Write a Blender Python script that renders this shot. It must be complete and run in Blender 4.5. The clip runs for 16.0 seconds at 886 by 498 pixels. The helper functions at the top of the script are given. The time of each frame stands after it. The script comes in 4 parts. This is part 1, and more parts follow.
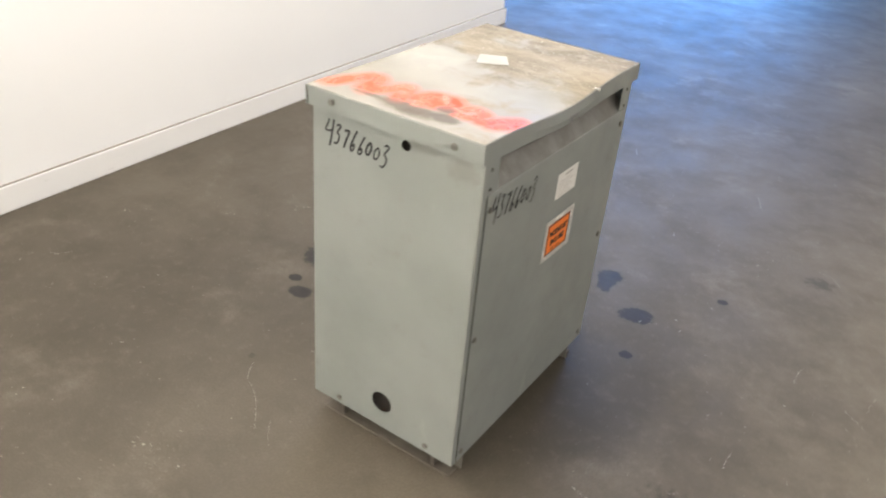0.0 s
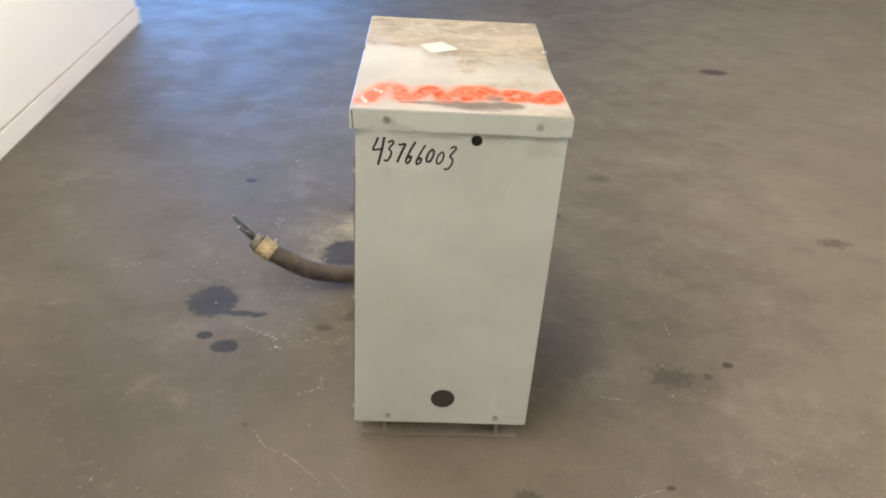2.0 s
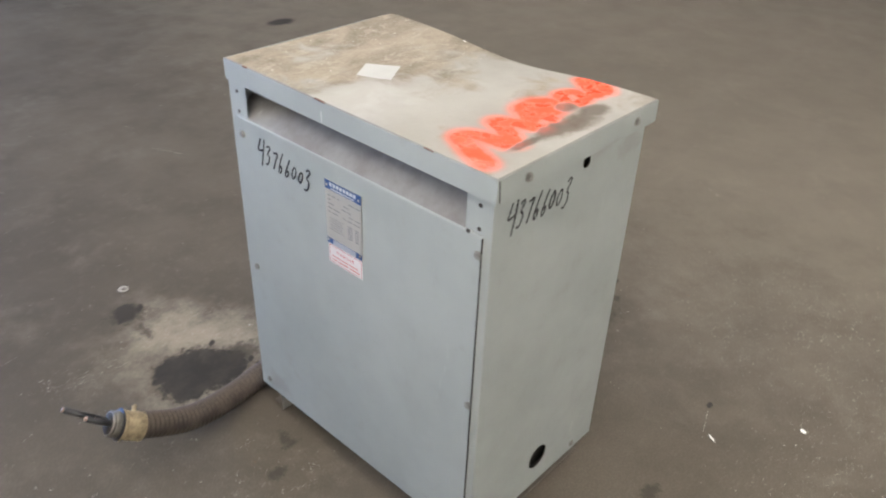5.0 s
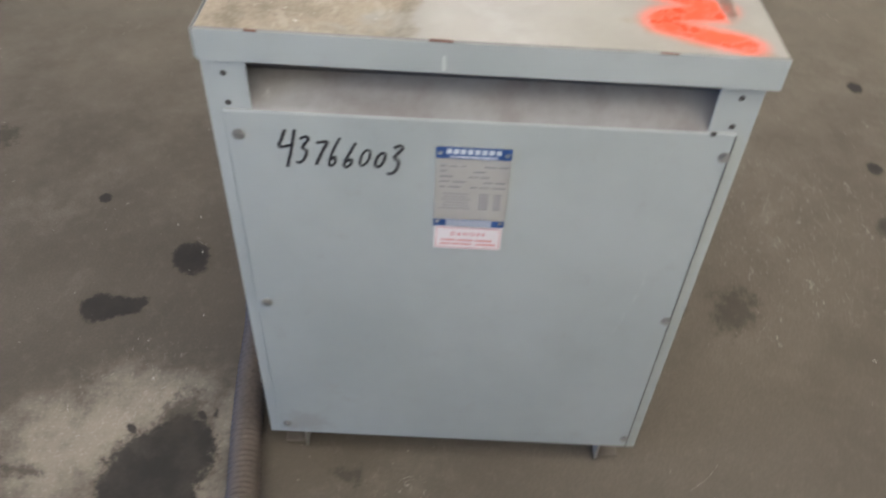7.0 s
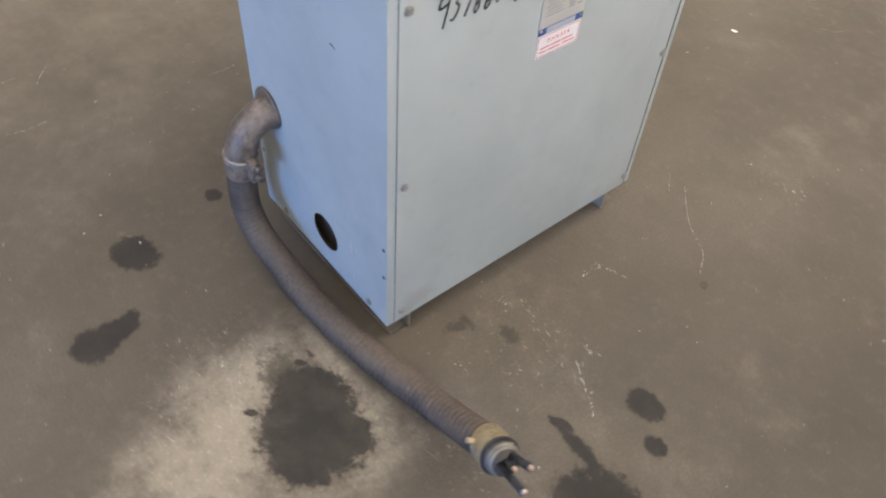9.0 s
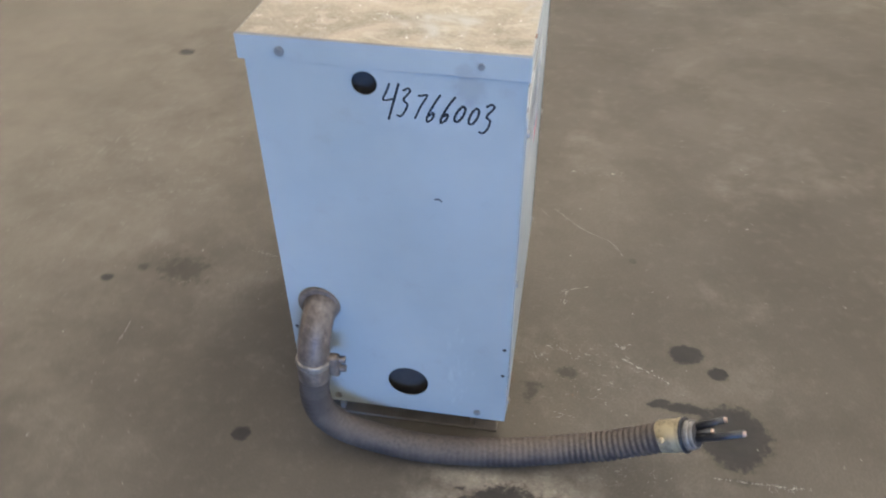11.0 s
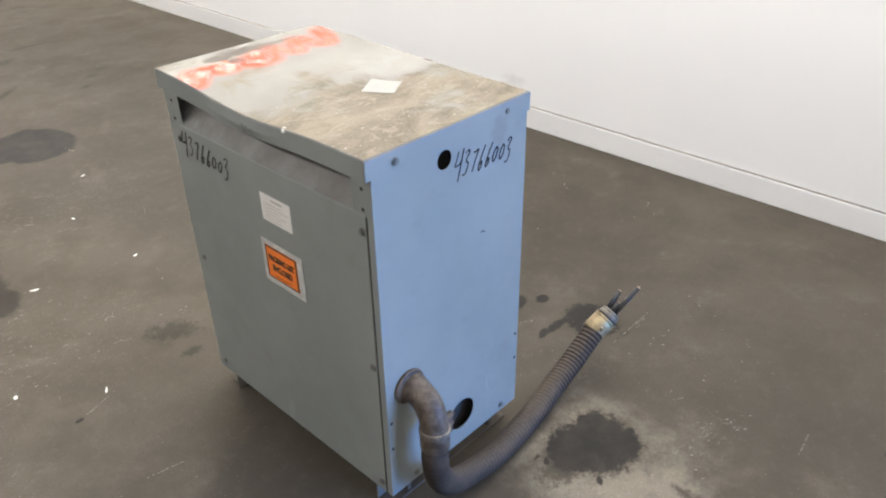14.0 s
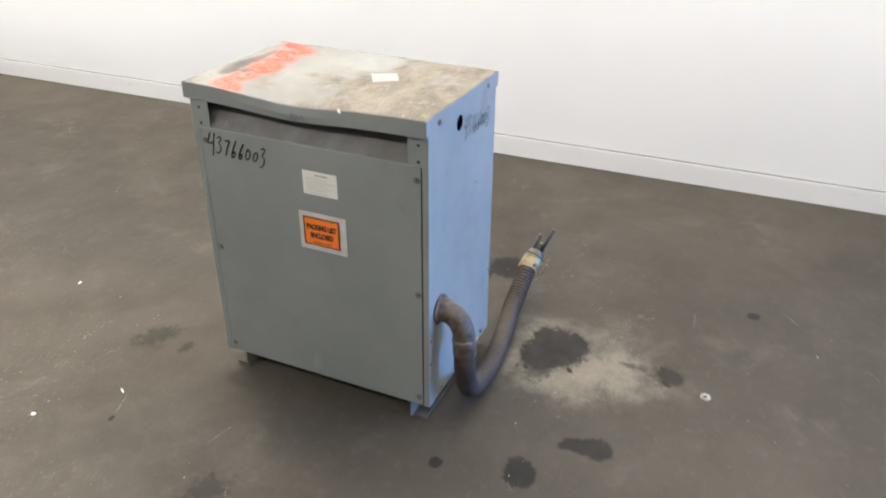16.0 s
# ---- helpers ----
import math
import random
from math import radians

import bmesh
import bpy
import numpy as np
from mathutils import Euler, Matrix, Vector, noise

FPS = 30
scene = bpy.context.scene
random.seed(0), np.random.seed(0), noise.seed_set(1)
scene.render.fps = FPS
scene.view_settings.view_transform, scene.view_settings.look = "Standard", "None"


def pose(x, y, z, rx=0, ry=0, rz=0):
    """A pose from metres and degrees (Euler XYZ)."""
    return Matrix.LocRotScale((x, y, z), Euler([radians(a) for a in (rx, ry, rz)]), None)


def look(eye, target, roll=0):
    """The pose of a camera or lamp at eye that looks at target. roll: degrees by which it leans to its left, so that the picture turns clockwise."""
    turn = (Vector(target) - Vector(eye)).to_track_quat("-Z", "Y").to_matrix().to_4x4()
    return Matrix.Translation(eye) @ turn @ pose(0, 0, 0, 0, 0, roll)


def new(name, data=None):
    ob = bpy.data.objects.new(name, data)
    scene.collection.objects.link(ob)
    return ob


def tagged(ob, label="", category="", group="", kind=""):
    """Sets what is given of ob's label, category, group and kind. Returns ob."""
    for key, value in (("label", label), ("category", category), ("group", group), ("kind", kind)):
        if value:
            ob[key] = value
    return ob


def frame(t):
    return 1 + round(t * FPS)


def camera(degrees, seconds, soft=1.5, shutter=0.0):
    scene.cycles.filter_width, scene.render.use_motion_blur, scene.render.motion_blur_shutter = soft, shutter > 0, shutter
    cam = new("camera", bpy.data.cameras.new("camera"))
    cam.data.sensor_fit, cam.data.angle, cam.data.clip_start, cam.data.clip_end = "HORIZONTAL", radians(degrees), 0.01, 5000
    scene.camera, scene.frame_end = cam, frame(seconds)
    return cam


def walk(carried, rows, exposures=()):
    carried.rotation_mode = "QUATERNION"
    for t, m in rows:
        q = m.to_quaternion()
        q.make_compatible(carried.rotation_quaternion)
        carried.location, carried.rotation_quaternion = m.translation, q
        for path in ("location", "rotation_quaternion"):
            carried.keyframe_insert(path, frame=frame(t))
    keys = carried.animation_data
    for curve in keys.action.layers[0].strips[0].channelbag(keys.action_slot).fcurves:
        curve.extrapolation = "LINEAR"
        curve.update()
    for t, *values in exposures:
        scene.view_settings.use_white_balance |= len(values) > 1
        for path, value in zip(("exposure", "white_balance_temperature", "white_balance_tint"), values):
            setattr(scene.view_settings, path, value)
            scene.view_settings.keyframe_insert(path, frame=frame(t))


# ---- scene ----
cam = camera(58.2, 16.0, soft=2.0, shutter=0.6)
PATH = [
    (0, (0.968, -1.609, 1.582), (0.031, -0.173, 0.552), 4.8),
    (0.5, (0.734, -1.804, 1.587), (0.001, -0.255, 0.556), 4.6),
    (1, (0.482, -1.864, 1.561), (-0.006, -0.218, 0.536), 4.0),
    (1.5, (0.222, -1.901, 1.579), (0.027, -0.193, 0.556), 2.9),
    (2, (-0.095, -1.972, 1.579), (-0.019, -0.256, 0.555), 3.5),
    (2.5, (-0.346, -1.956, 1.569), (-0.002, -0.274, 0.543), 3.4),
    (3, (-0.545, -1.804, 1.569), (-0.037, -0.175, 0.526), 2.3),
    (3.5, (-0.738, -1.662, 1.576), (-0.018, -0.118, 0.528), 1.8),
    (4, (-0.991, -1.433, 1.573), (-0.023, -0.028, 0.529), 2.1),
    (4.2, (-1.021, -1.375, 1.569), (-0.002, -0.008, 0.524), 2.1),
    (6.3, (-1.187, -0.271, 1.478), (0.325, 0.082, 0.218), 3.6),
    (6.5, (-1.166, -0.154, 1.47), (0.341, 0.058, 0.172), 4.0),
    (7, (-1.124, 0.045, 1.466), (0.307, 0.047, 0.069), 3.1),
    (7.5, (-1.146, 0.341, 1.456), (0.201, 0.11, -0.005), 4.1),
    (8, (-1.138, 0.562, 1.446), (0.082, 0.088, -0.067), 4.2),
    (8.2, (-1.126, 0.619, 1.43), (0.036, 0.066, -0.101), 4.2),
    (10.3, (-0.563, 1.386, 1.481), (-0.008, 0.056, 0.095), 3.1),
    (10.5, (-0.483, 1.417, 1.499), (-0.006, 0.035, 0.134), 2.1),
    (11, (-0.297, 1.495, 1.522), (-0.035, -0.008, 0.23), 0.2),
    (11.5, (-0.014, 1.614, 1.536), (-0.101, 0.025, 0.324), -0.3),
    (12, (0.184, 1.554, 1.538), (-0.204, -0.03, 0.381), -0.6),
    (12.5, (0.376, 1.453, 1.566), (-0.256, -0.096, 0.47), -1.2),
    (13, (0.598, 1.357, 1.569), (-0.238, -0.099, 0.482), -1.9),
    (13.5, (0.834, 1.325, 1.585), (-0.215, 0.036, 0.472), -2.2),
    (14, (1.075, 1.385, 1.587), (-0.141, 0.201, 0.529), -0.7),
    (14.5, (1.292, 1.344, 1.618), (-0.046, 0.248, 0.612), 0.7),
    (15, (1.505, 1.177, 1.616), (0.027, 0.247, 0.642), 0.6),
    (15.5, (1.663, 1.135, 1.621), (0.111, 0.345, 0.636), 1.6),
    (16, (1.884, 1.174, 1.622), (0.291, 0.447, 0.655), 0.5),
]
EXPOSURES = [(0, -0.05, 6800, 9), (1, 0.00, 6750, 9), (2, -0.04, 7080, 10), (3.0, -0.16, 7050, 10), (3.5, -0.14, 6850, 10), (4.2, -0.18, 6550, 11), (6.3, -0.58, 6250, 11), (7.2, -0.55, 6350, 11),
             (8.2, -0.24, 6400, 12), (10.3, -0.04, 6950, 13), (11.2, -0.16, 6330, 10), (12.0, -0.16, 6330, 10), (13, -0.26, 6320, 10), (15, -0.26, 6250, 9), (16, -0.20, 6250, 9)]
walk(cam, [(t, look(eye, target, roll)) for t, eye, target, roll in PATH], EXPOSURES)

# ---------------------------------------------------------------- light
world = bpy.data.worlds.new("world")
scene.world = world
world.use_nodes = True
wn = world.node_tree.nodes
sky = wn.new("ShaderNodeTexSky")
sky.sky_type = "NISHITA"
sky.sun_disc = False
sky.sun_elevation, sky.sun_rotation = radians(38), radians(150)
wn["Background"].inputs["Strength"].default_value = 0.1
world.node_tree.links.new(sky.outputs["Color"], wn["Background"].inputs["Color"])

ROOM_X0, ROOM_X1, ROOM_Y0, ROOM_Y1, ROOM_H = -11.0, 11.0, -11.0, 9.5, 4.6
DOOR_X0, DOOR_X1, DOOR_H = -6.2, -1.2, 2.5


def area_lamp(name, m, sx, sy, watts, colour):
    data = bpy.data.lights.new(name, "AREA")
    data.shape, data.size, data.size_y, data.energy, data.color = "RECTANGLE", sx, sy, watts, colour
    ob = new(name, data)
    ob.matrix_world = m
    return ob


# daylight through the open bay door in the north wall
area_lamp("door_daylight", pose((DOOR_X0 + DOOR_X1) / 2, ROOM_Y1 - 0.05, DOOR_H / 2, -90, 0, 0),
          DOOR_X1 - DOOR_X0, DOOR_H, 1450.0, (0.13, 0.39, 1.0))
# two long rows of bare tube lamps hung under the ceiling: each row shines to both of its sides
for row_x, to_west, to_east, west_tilt, row_end in ((-0.55, 72.0, 14.0, 96, 7.2), (3.2, 14.0, 15.0, 56, 8.0)):
    for row_y, length, west_gain, east_gain in ((-5.4, 8.0, 1.72, 0.55), ((row_end - 1.0) / 2, row_end + 1.0, 0.82, 1.85)):
        for tilt, watts in ((west_tilt, to_west * west_gain), (-74, to_east * east_gain)):
            area_lamp("ceiling_tube_lamp", pose(row_x, row_y, 3.45, 0, tilt, 0), 0.22, length, watts * length, (1.0, 0.934, 0.852))


# ---------------------------------------------------------------- materials
class Nodes:
    """Short hand for building a node material."""

    def __init__(self, name):
        self.mat = bpy.data.materials.new(name)
        self.mat.use_nodes = True
        self.tree = self.mat.node_tree
        self.bsdf = self.tree.nodes["Principled BSDF"]
        self.pos = None

    def node(self, kind, **values):
        n = self.tree.nodes.new(kind)
        for key, value in values.items():
            n.inputs[key].default_value = value
        return n

    def link(self, a, b):
        self.tree.links.new(a, b)

    def place(self):
        if self.pos is None:
            self.pos = self.tree.nodes.new("ShaderNodeNewGeometry").outputs["Position"]
        return self.pos

    def noise(self, scale, detail=4.0, rough=0.55, stretch=None, distortion=0.0):
        n = self.node("ShaderNodeTexNoise", Scale=scale, Detail=detail, Roughness=rough, Distortion=distortion)
        if stretch:
            v = self.tree.nodes.new("ShaderNodeVectorMath")
            v.operation = "MULTIPLY"
            v.inputs[1].default_value = stretch
            self.link(self.place(), v.inputs[0])
            self.link(v.outputs[0], n.inputs["Vector"])
        else:
            self.link(self.place(), n.inputs["Vector"])
        return n.outputs["Fac"]

    def attribute(self, name):
        n = self.tree.nodes.new("ShaderNodeAttribute")
        n.attribute_name = name
        return n.outputs["Fac"]

    def math(self, op, a, b=0.5, clamp=False):
        n = self.tree.nodes.new("ShaderNodeMath")
        n.operation, n.use_clamp = op, clamp
        for slot, value in zip(n.inputs, (a, b)):
            if isinstance(value, (int, float)):
                slot.default_value = value
            else:
                self.link(value, slot)
        return n.outputs[0]

    def ramp(self, fac, lo, hi, a=0.0, b=1.0):
        n = self.tree.nodes.new("ShaderNodeMapRange")
        n.interpolation_type = "SMOOTHSTEP"
        for key, value in (("From Min", lo), ("From Max", hi), ("To Min", a), ("To Max", b)):
            n.inputs[key].default_value = value
        self.link(fac, n.inputs["Value"])
        return n.outputs["Result"]

    def mix(self, fac, a, b):
        n = self.tree.nodes.new("ShaderNodeMix")
        n.data_type = "RGBA"
        if isinstance(fac, (int, float)):
            n.inputs["Factor"].default_value = fac
        else:
            self.link(fac, n.inputs["Factor"])
        for slot, value in ((n.inputs[6], a), (n.inputs[7], b)):
            if isinstance(value, tuple):
                slot.default_value = (*value, 1.0)
            else:
                self.link(value, slot)
        return n.outputs[2]

    def out(self, colour=None, rough=None, metal=None, height=None, bump=0.2, dist=0.002):
        for key, value in (("Base Color", colour), ("Roughness", rough), ("Metallic", metal)):
            if value is None:
                continue
            if isinstance(value, tuple):
                self.bsdf.inputs[key].default_value = (*value, 1.0)
            elif isinstance(value, (int, float)):
                self.bsdf.inputs[key].default_value = value
            else:
                self.link(value, self.bsdf.inputs[key])
        if height is not None:
            b = self.node("ShaderNodeBump", Strength=bump, Distance=dist)
            self.link(height, b.inputs["Height"])
            self.link(b.outputs["Normal"], self.bsdf.inputs["Normal"])
        return self.mat


def plain(name, colour, rough=0.6, metal=0.0, vary=0.12, scale=60.0):
    n = Nodes(name)
    dark = tuple(c * (1 - vary) for c in colour)
    light = tuple(min(1.0, c * (1 + vary)) for c in colour)
    g = n.noise(scale)
    return n.out(n.mix(g, dark, light), n.ramp(g, 0.3, 0.7, rough - 0.06, rough + 0.06), metal, g, 0.08, 0.001)


def concrete_material():
    n = Nodes("stained_concrete")
    big, mid, fine, grit = n.noise(0.7, 5), n.noise(4.0, 6, 0.62), n.noise(28.0, 6, 0.65), n.noise(170.0, 3, 0.6)
    streak = n.noise(1.3, 5, 0.6, (0.8, 1.5, 1.0))
    c = n.mix(n.ramp(big, 0.33, 0.67), (0.074, 0.063, 0.049), (0.112, 0.096, 0.075))
    c = n.mix(n.math("MULTIPLY", n.ramp(streak, 0.5, 0.75), 0.28), c, (0.131, 0.112, 0.087))
    c = n.mix(n.math("MULTIPLY", n.ramp(mid, 0.42, 0.70), 0.34), c, (0.062, 0.055, 0.043))
    c = n.mix(n.math("MULTIPLY", n.ramp(fine, 0.50, 0.74), 0.36), c, (0.141, 0.125, 0.099))
    # pale rubbed smears
    smear = n.math("MULTIPLY", n.ramp(n.noise(2.9, 5, 0.62, None, 0.6), 0.51, 0.68), n.ramp(n.noise(13.0, 8, 0.62), 0.34, 0.70))
    c = n.mix(n.math("MULTIPLY", smear, 0.40), c, (0.196, 0.172, 0.138))
    c = n.mix(n.math("MULTIPLY", n.ramp(grit, 0.36, 0.60), 0.34), c, (0.060, 0.053, 0.042))
    # sandy grit trodden into the slab, plus hall-side light put into the colour
    sand_light = n.math("ADD", n.attribute("sand_light"), n.math("MULTIPLY", n.math("SUBTRACT", n.noise(6.0, 8, 0.7), 0.5), 1.1))
    c = n.mix(n.math("MULTIPLY", n.ramp(sand_light, 0.10, 0.90), 0.46), c, (0.187, 0.164, 0.126))
    speck = n.math("MULTIPLY", n.ramp(n.noise(75.0, 2, 0.5), 0.71, 0.76), n.ramp(n.noise(3.1, 3), 0.44, 0.58))
    # pale dust swept up round the wet patch
    dust = n.math("ADD", n.attribute("dust"), n.math("MULTIPLY", n.math("SUBTRACT", n.noise(9.0, 10, 0.76), 0.5), 2.5))
    dusty = n.math("MULTIPLY", n.ramp(dust, 0.10, 1.10), n.ramp(n.attribute("dust"), 0.0, 0.9))
    c = n.mix(n.math("MULTIPLY", dusty, 0.74), c, (0.283, 0.248, 0.193))
    grain = n.math("MULTIPLY", n.math("MULTIPLY", dusty, n.ramp(n.noise(120.0, 4, 0.7), 0.52, 0.68)), 0.3)
    c = n.mix(grain, c, (0.435, 0.409, 0.357))
    fleck = n.math("MULTIPLY", n.ramp(n.noise(30.0, 6, 0.7, (1.0, 2.2, 1.0), 2.0), 0.585, 0.69), n.ramp(n.attribute("fleck"), 0.05, 0.8))
    white = n.math("MAXIMUM", n.math("MULTIPLY", fleck, 0.85), n.math("MULTIPLY", speck, 0.7))
    c = n.mix(white, c, (0.309, 0.286, 0.238))
    rusty = n.math("MULTIPLY", n.ramp(n.noise(21.0, 5, 0.6), 0.69, 0.76), n.ramp(n.attribute("fleck"), 0.02, 0.4))
    c = n.mix(n.math("MULTIPLY", rusty, 0.5), c, (0.150, 0.082, 0.044))
    # oil stains with soaked edges
    edge = n.math("ADD", n.math("MULTIPLY", n.math("SUBTRACT", n.noise(52.0, 7, 0.8), 0.5), 1.25), n.math("MULTIPLY", n.math("SUBTRACT", n.noise(11.0, 3, 0.6), 0.5), 0.75))
    field = n.math("ADD", n.attribute("oil"), edge)
    halo = n.ramp(field, -0.26, 0.08)
    core = n.ramp(field, -0.06, 0.20)
    there = n.ramp(n.attribute("oil"), -0.55, -0.15)
    c = n.mix(n.math("MULTIPLY", n.math("MULTIPLY", halo, there), 0.45), c, (0.072, 0.057, 0.042))
    wet = n.math("MULTIPLY", n.math("MULTIPLY", core, there), n.ramp(n.noise(14.0, 6, 0.65), 0.3, 0.62, 0.78, 0.96))
    c = n.mix(wet, c, (0.024, 0.022, 0.020))
    damp = n.math("ADD", n.attribute("damp"), n.math("MULTIPLY", n.math("SUBTRACT", n.noise(13.0, 7, 0.65), 0.5), 0.50))
    c = n.mix(n.math("MULTIPLY", n.ramp(damp, 0.0, 0.14), n.ramp(n.noise(9.0, 6, 0.65), 0.32, 0.62, 0.76, 0.94)), c, (0.028, 0.025, 0.024))
    soak = n.math("ADD", n.attribute("soak"), n.math("MULTIPLY", n.math("SUBTRACT", n.noise(12.0, 7, 0.7), 0.5), 1.0))
    c = n.mix(n.math("MULTIPLY", n.ramp(soak, -0.05, 0.32), n.ramp(n.noise(7.0, 5, 0.6), 0.35, 0.62, 0.58, 0.92)), c, (0.036, 0.031, 0.026))
    faint = n.math("ADD", n.attribute("faint"), n.math("MULTIPLY", n.math("SUBTRACT", n.noise(34.0, 7, 0.78), 0.5), 2.7))
    c = n.mix(n.math("MULTIPLY", n.ramp(faint, 0.10, 0.70), 0.68), c, (0.037, 0.032, 0.025))
    rough = n.ramp(mid, 0.3, 0.7, 0.62, 0.74)
    rough = n.math("SUBTRACT", rough, n.math("MULTIPLY", wet, 0.06))
    rough = n.math("ADD", rough, n.math("MULTIPLY", dusty, 0.25))
    n.bsdf.inputs["Specular IOR Level"].default_value = 0.18
    h = n.math("ADD", n.math("MULTIPLY", fine, 0.6), n.math("MULTIPLY", grit, 0.4))
    return n.out(c, rough, 0.0, h, 0.07, 0.003)


def grey_paint_material():
    n = Nodes("grey_enamel")
    big, mid, fine = n.noise(3.0, 4), n.noise(14.0, 6, 0.65), n.noise(260.0, 2)
    c = n.mix(n.ramp(big, 0.3, 0.7), (0.238, 0.259, 0.248), (0.278, 0.300, 0.288))
    c = n.mix(n.math("MULTIPLY", n.ramp(mid, 0.57, 0.76), 0.38), c, (0.218, 0.217, 0.192))
    # dust, plus the lid's shade put into the colour of upward-tilted faces
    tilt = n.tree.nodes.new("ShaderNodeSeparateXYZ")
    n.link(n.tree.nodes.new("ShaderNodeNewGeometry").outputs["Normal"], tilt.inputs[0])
    dust_shade = n.math("MULTIPLY", n.ramp(tilt.outputs["Z"], 0.25, 0.60), n.ramp(mid, 0.3, 0.7, 0.60, 0.95))
    c = n.mix(dust_shade, c, (0.120, 0.108, 0.099))
    # hand-sized dirty smudges near the lid and the feet
    for x, y, z, rx, rz in ((-0.143, 0.37, 0.905, 0.035, 0.055), (0.185, -0.37, 0.880, 0.050, 0.045), (0.085, -0.37, 0.905, 0.060, 0.020),
                            (-0.235, 0.30, 0.110, 0.050, 0.040), (0.235, 0.28, 0.860, 0.060, 0.030)):
        away = n.tree.nodes.new("ShaderNodeVectorMath")
        away.operation = "SUBTRACT"
        away.inputs[1].default_value = (x, y, z)
        n.link(n.place(), away.inputs[0])
        near = n.tree.nodes.new("ShaderNodeVectorMath")
        near.operation = "MULTIPLY"
        near.inputs[1].default_value = (1 / rx, 1 / 0.06, 1 / rz)
        n.link(away.outputs[0], near.inputs[0])
        far = n.tree.nodes.new("ShaderNodeVectorMath")
        far.operation = "LENGTH"
        n.link(near.outputs[0], far.inputs[0])
        ragged = n.math("ADD", far.outputs["Value"], n.math("MULTIPLY", n.math("SUBTRACT", n.noise(32.0, 5, 0.7), 0.5), 1.6))
        c = n.mix(n.math("MULTIPLY", n.ramp(ragged, 1.05, 0.35), 0.32), c, (0.150, 0.138, 0.118))
    scuff = n.noise(7.0, 8, 0.7, (1.0, 1.0, 0.35))
    c = n.mix(n.math("MULTIPLY", n.ramp(scuff, 0.64, 0.72), 0.30), c, (0.426, 0.440, 0.412))
    rough = n.ramp(mid, 0.3, 0.7, 0.44, 0.56)
    h = n.math("ADD", n.math("MULTIPLY", fine, 0.25), n.math("MULTIPLY", big, 2.0))
    return n.out(c, rough, 0.0, h, 0.12, 0.002)


def lid_material():
    n = Nodes("dusty_painted_lid")
    big, mid, fine = n.noise(5.0, 5, 0.6), n.noise(10.0, 6, 0.6, (1.0, 0.9, 1.0), 0.4), n.noise(150.0, 4, 0.6)
    grime = n.attribute("grime")
    paint = n.mix(n.ramp(big, 0.3, 0.7), (0.250, 0.240, 0.212), (0.312, 0.300, 0.270))
    blotch = n.math("ADD", grime, n.math("MULTIPLY", n.math("SUBTRACT", mid, 0.5), 2.2))
    sweep = n.noise(5.5, 6, 0.6, (0.8, 1.4, 1.0), 1.0)
    brown = n.mix(n.ramp(sweep, 0.30, 0.70), (0.118, 0.094, 0.062), (0.270, 0.229, 0.172))
    brown = n.mix(n.math("MULTIPLY", n.ramp(fine, 0.35, 0.7), 0.25), brown, (0.396, 0.356, 0.288))
    c = n.mix(n.math("MULTIPLY", n.ramp(blotch, 0.25, 0.80), 0.88), paint, brown)
    swirl = n.noise(15.0, 6, 0.65, (0.8, 1.7, 1.0), 1.4)
    c = n.mix(n.math("MULTIPLY", n.math("MULTIPLY", n.ramp(swirl, 0.55, 0.64), n.ramp(grime, 0.4, 0.8)), 0.30), c, (0.414, 0.373, 0.310))
    c = n.mix(n.math("MULTIPLY", n.math("MULTIPLY", n.ramp(swirl, 0.47, 0.36), n.ramp(grime, 0.4, 0.8)), 0.22), c, (0.117, 0.095, 0.068))
    chips = n.math("MULTIPLY", n.ramp(n.noise(95.0, 3, 0.6), 0.66, 0.72), n.ramp(grime, 0.45, 0.9))
    c = n.mix(n.math("MULTIPLY", chips, 0.7), c, (0.56, 0.54, 0.50))
    c = n.mix(n.math("MULTIPLY", n.attribute("pale"), n.ramp(mid, 0.35, 0.6, 0.75, 0.35)), c, (0.385, 0.380, 0.360))
    dark = n.math("ADD", n.attribute("smudge"), n.math("MULTIPLY", n.math("SUBTRACT", n.noise(40.0, 6, 0.7), 0.5), 1.3))
    c = n.mix(n.math("MULTIPLY", n.ramp(dark, 0.15, 0.80), 0.82), c, (0.085, 0.066, 0.048))
    ragged = n.math("SUBTRACT", n.noise(24.0, 8, 0.78), 0.5)
    spray = n.math("ADD", n.attribute("paint"), n.math("MULTIPLY", ragged, 1.0))
    solid = n.math("MULTIPLY", n.ramp(spray, -0.05, 0.36), n.ramp(n.attribute("paint"), -0.25, 0.10))
    mist = n.math("MULTIPLY", n.ramp(spray, -1.4, 0.4), n.ramp(n.attribute("paint"), -0.90, 0.10))
    mist = n.math("MULTIPLY", mist, n.ramp(n.noise(500.0, 2), 0.35, 0.6, 0.5, 1.0))
    amount = n.math("MAXIMUM", n.math("MULTIPLY", mist, 0.64), solid)
    worn = n.ramp(n.math("ADD", n.attribute("smudge"), n.math("MULTIPLY", n.noise(22.0, 6, 0.7), 0.9)), 0.62, 0.95, 1.0, 0.2)
    amount = n.math("MULTIPLY", amount, worn)
    c = n.mix(amount, c, (0.88, 0.085, 0.035))
    rough = n.ramp(blotch, 0.2, 0.9, 0.56, 0.76)
    film = n.math("MULTIPLY", n.ramp(n.attribute("paint"), 0.0, 0.4), n.ramp(n.noise(30.0, 5, 0.6), 0.46, 0.60, 0.0, 1.0))
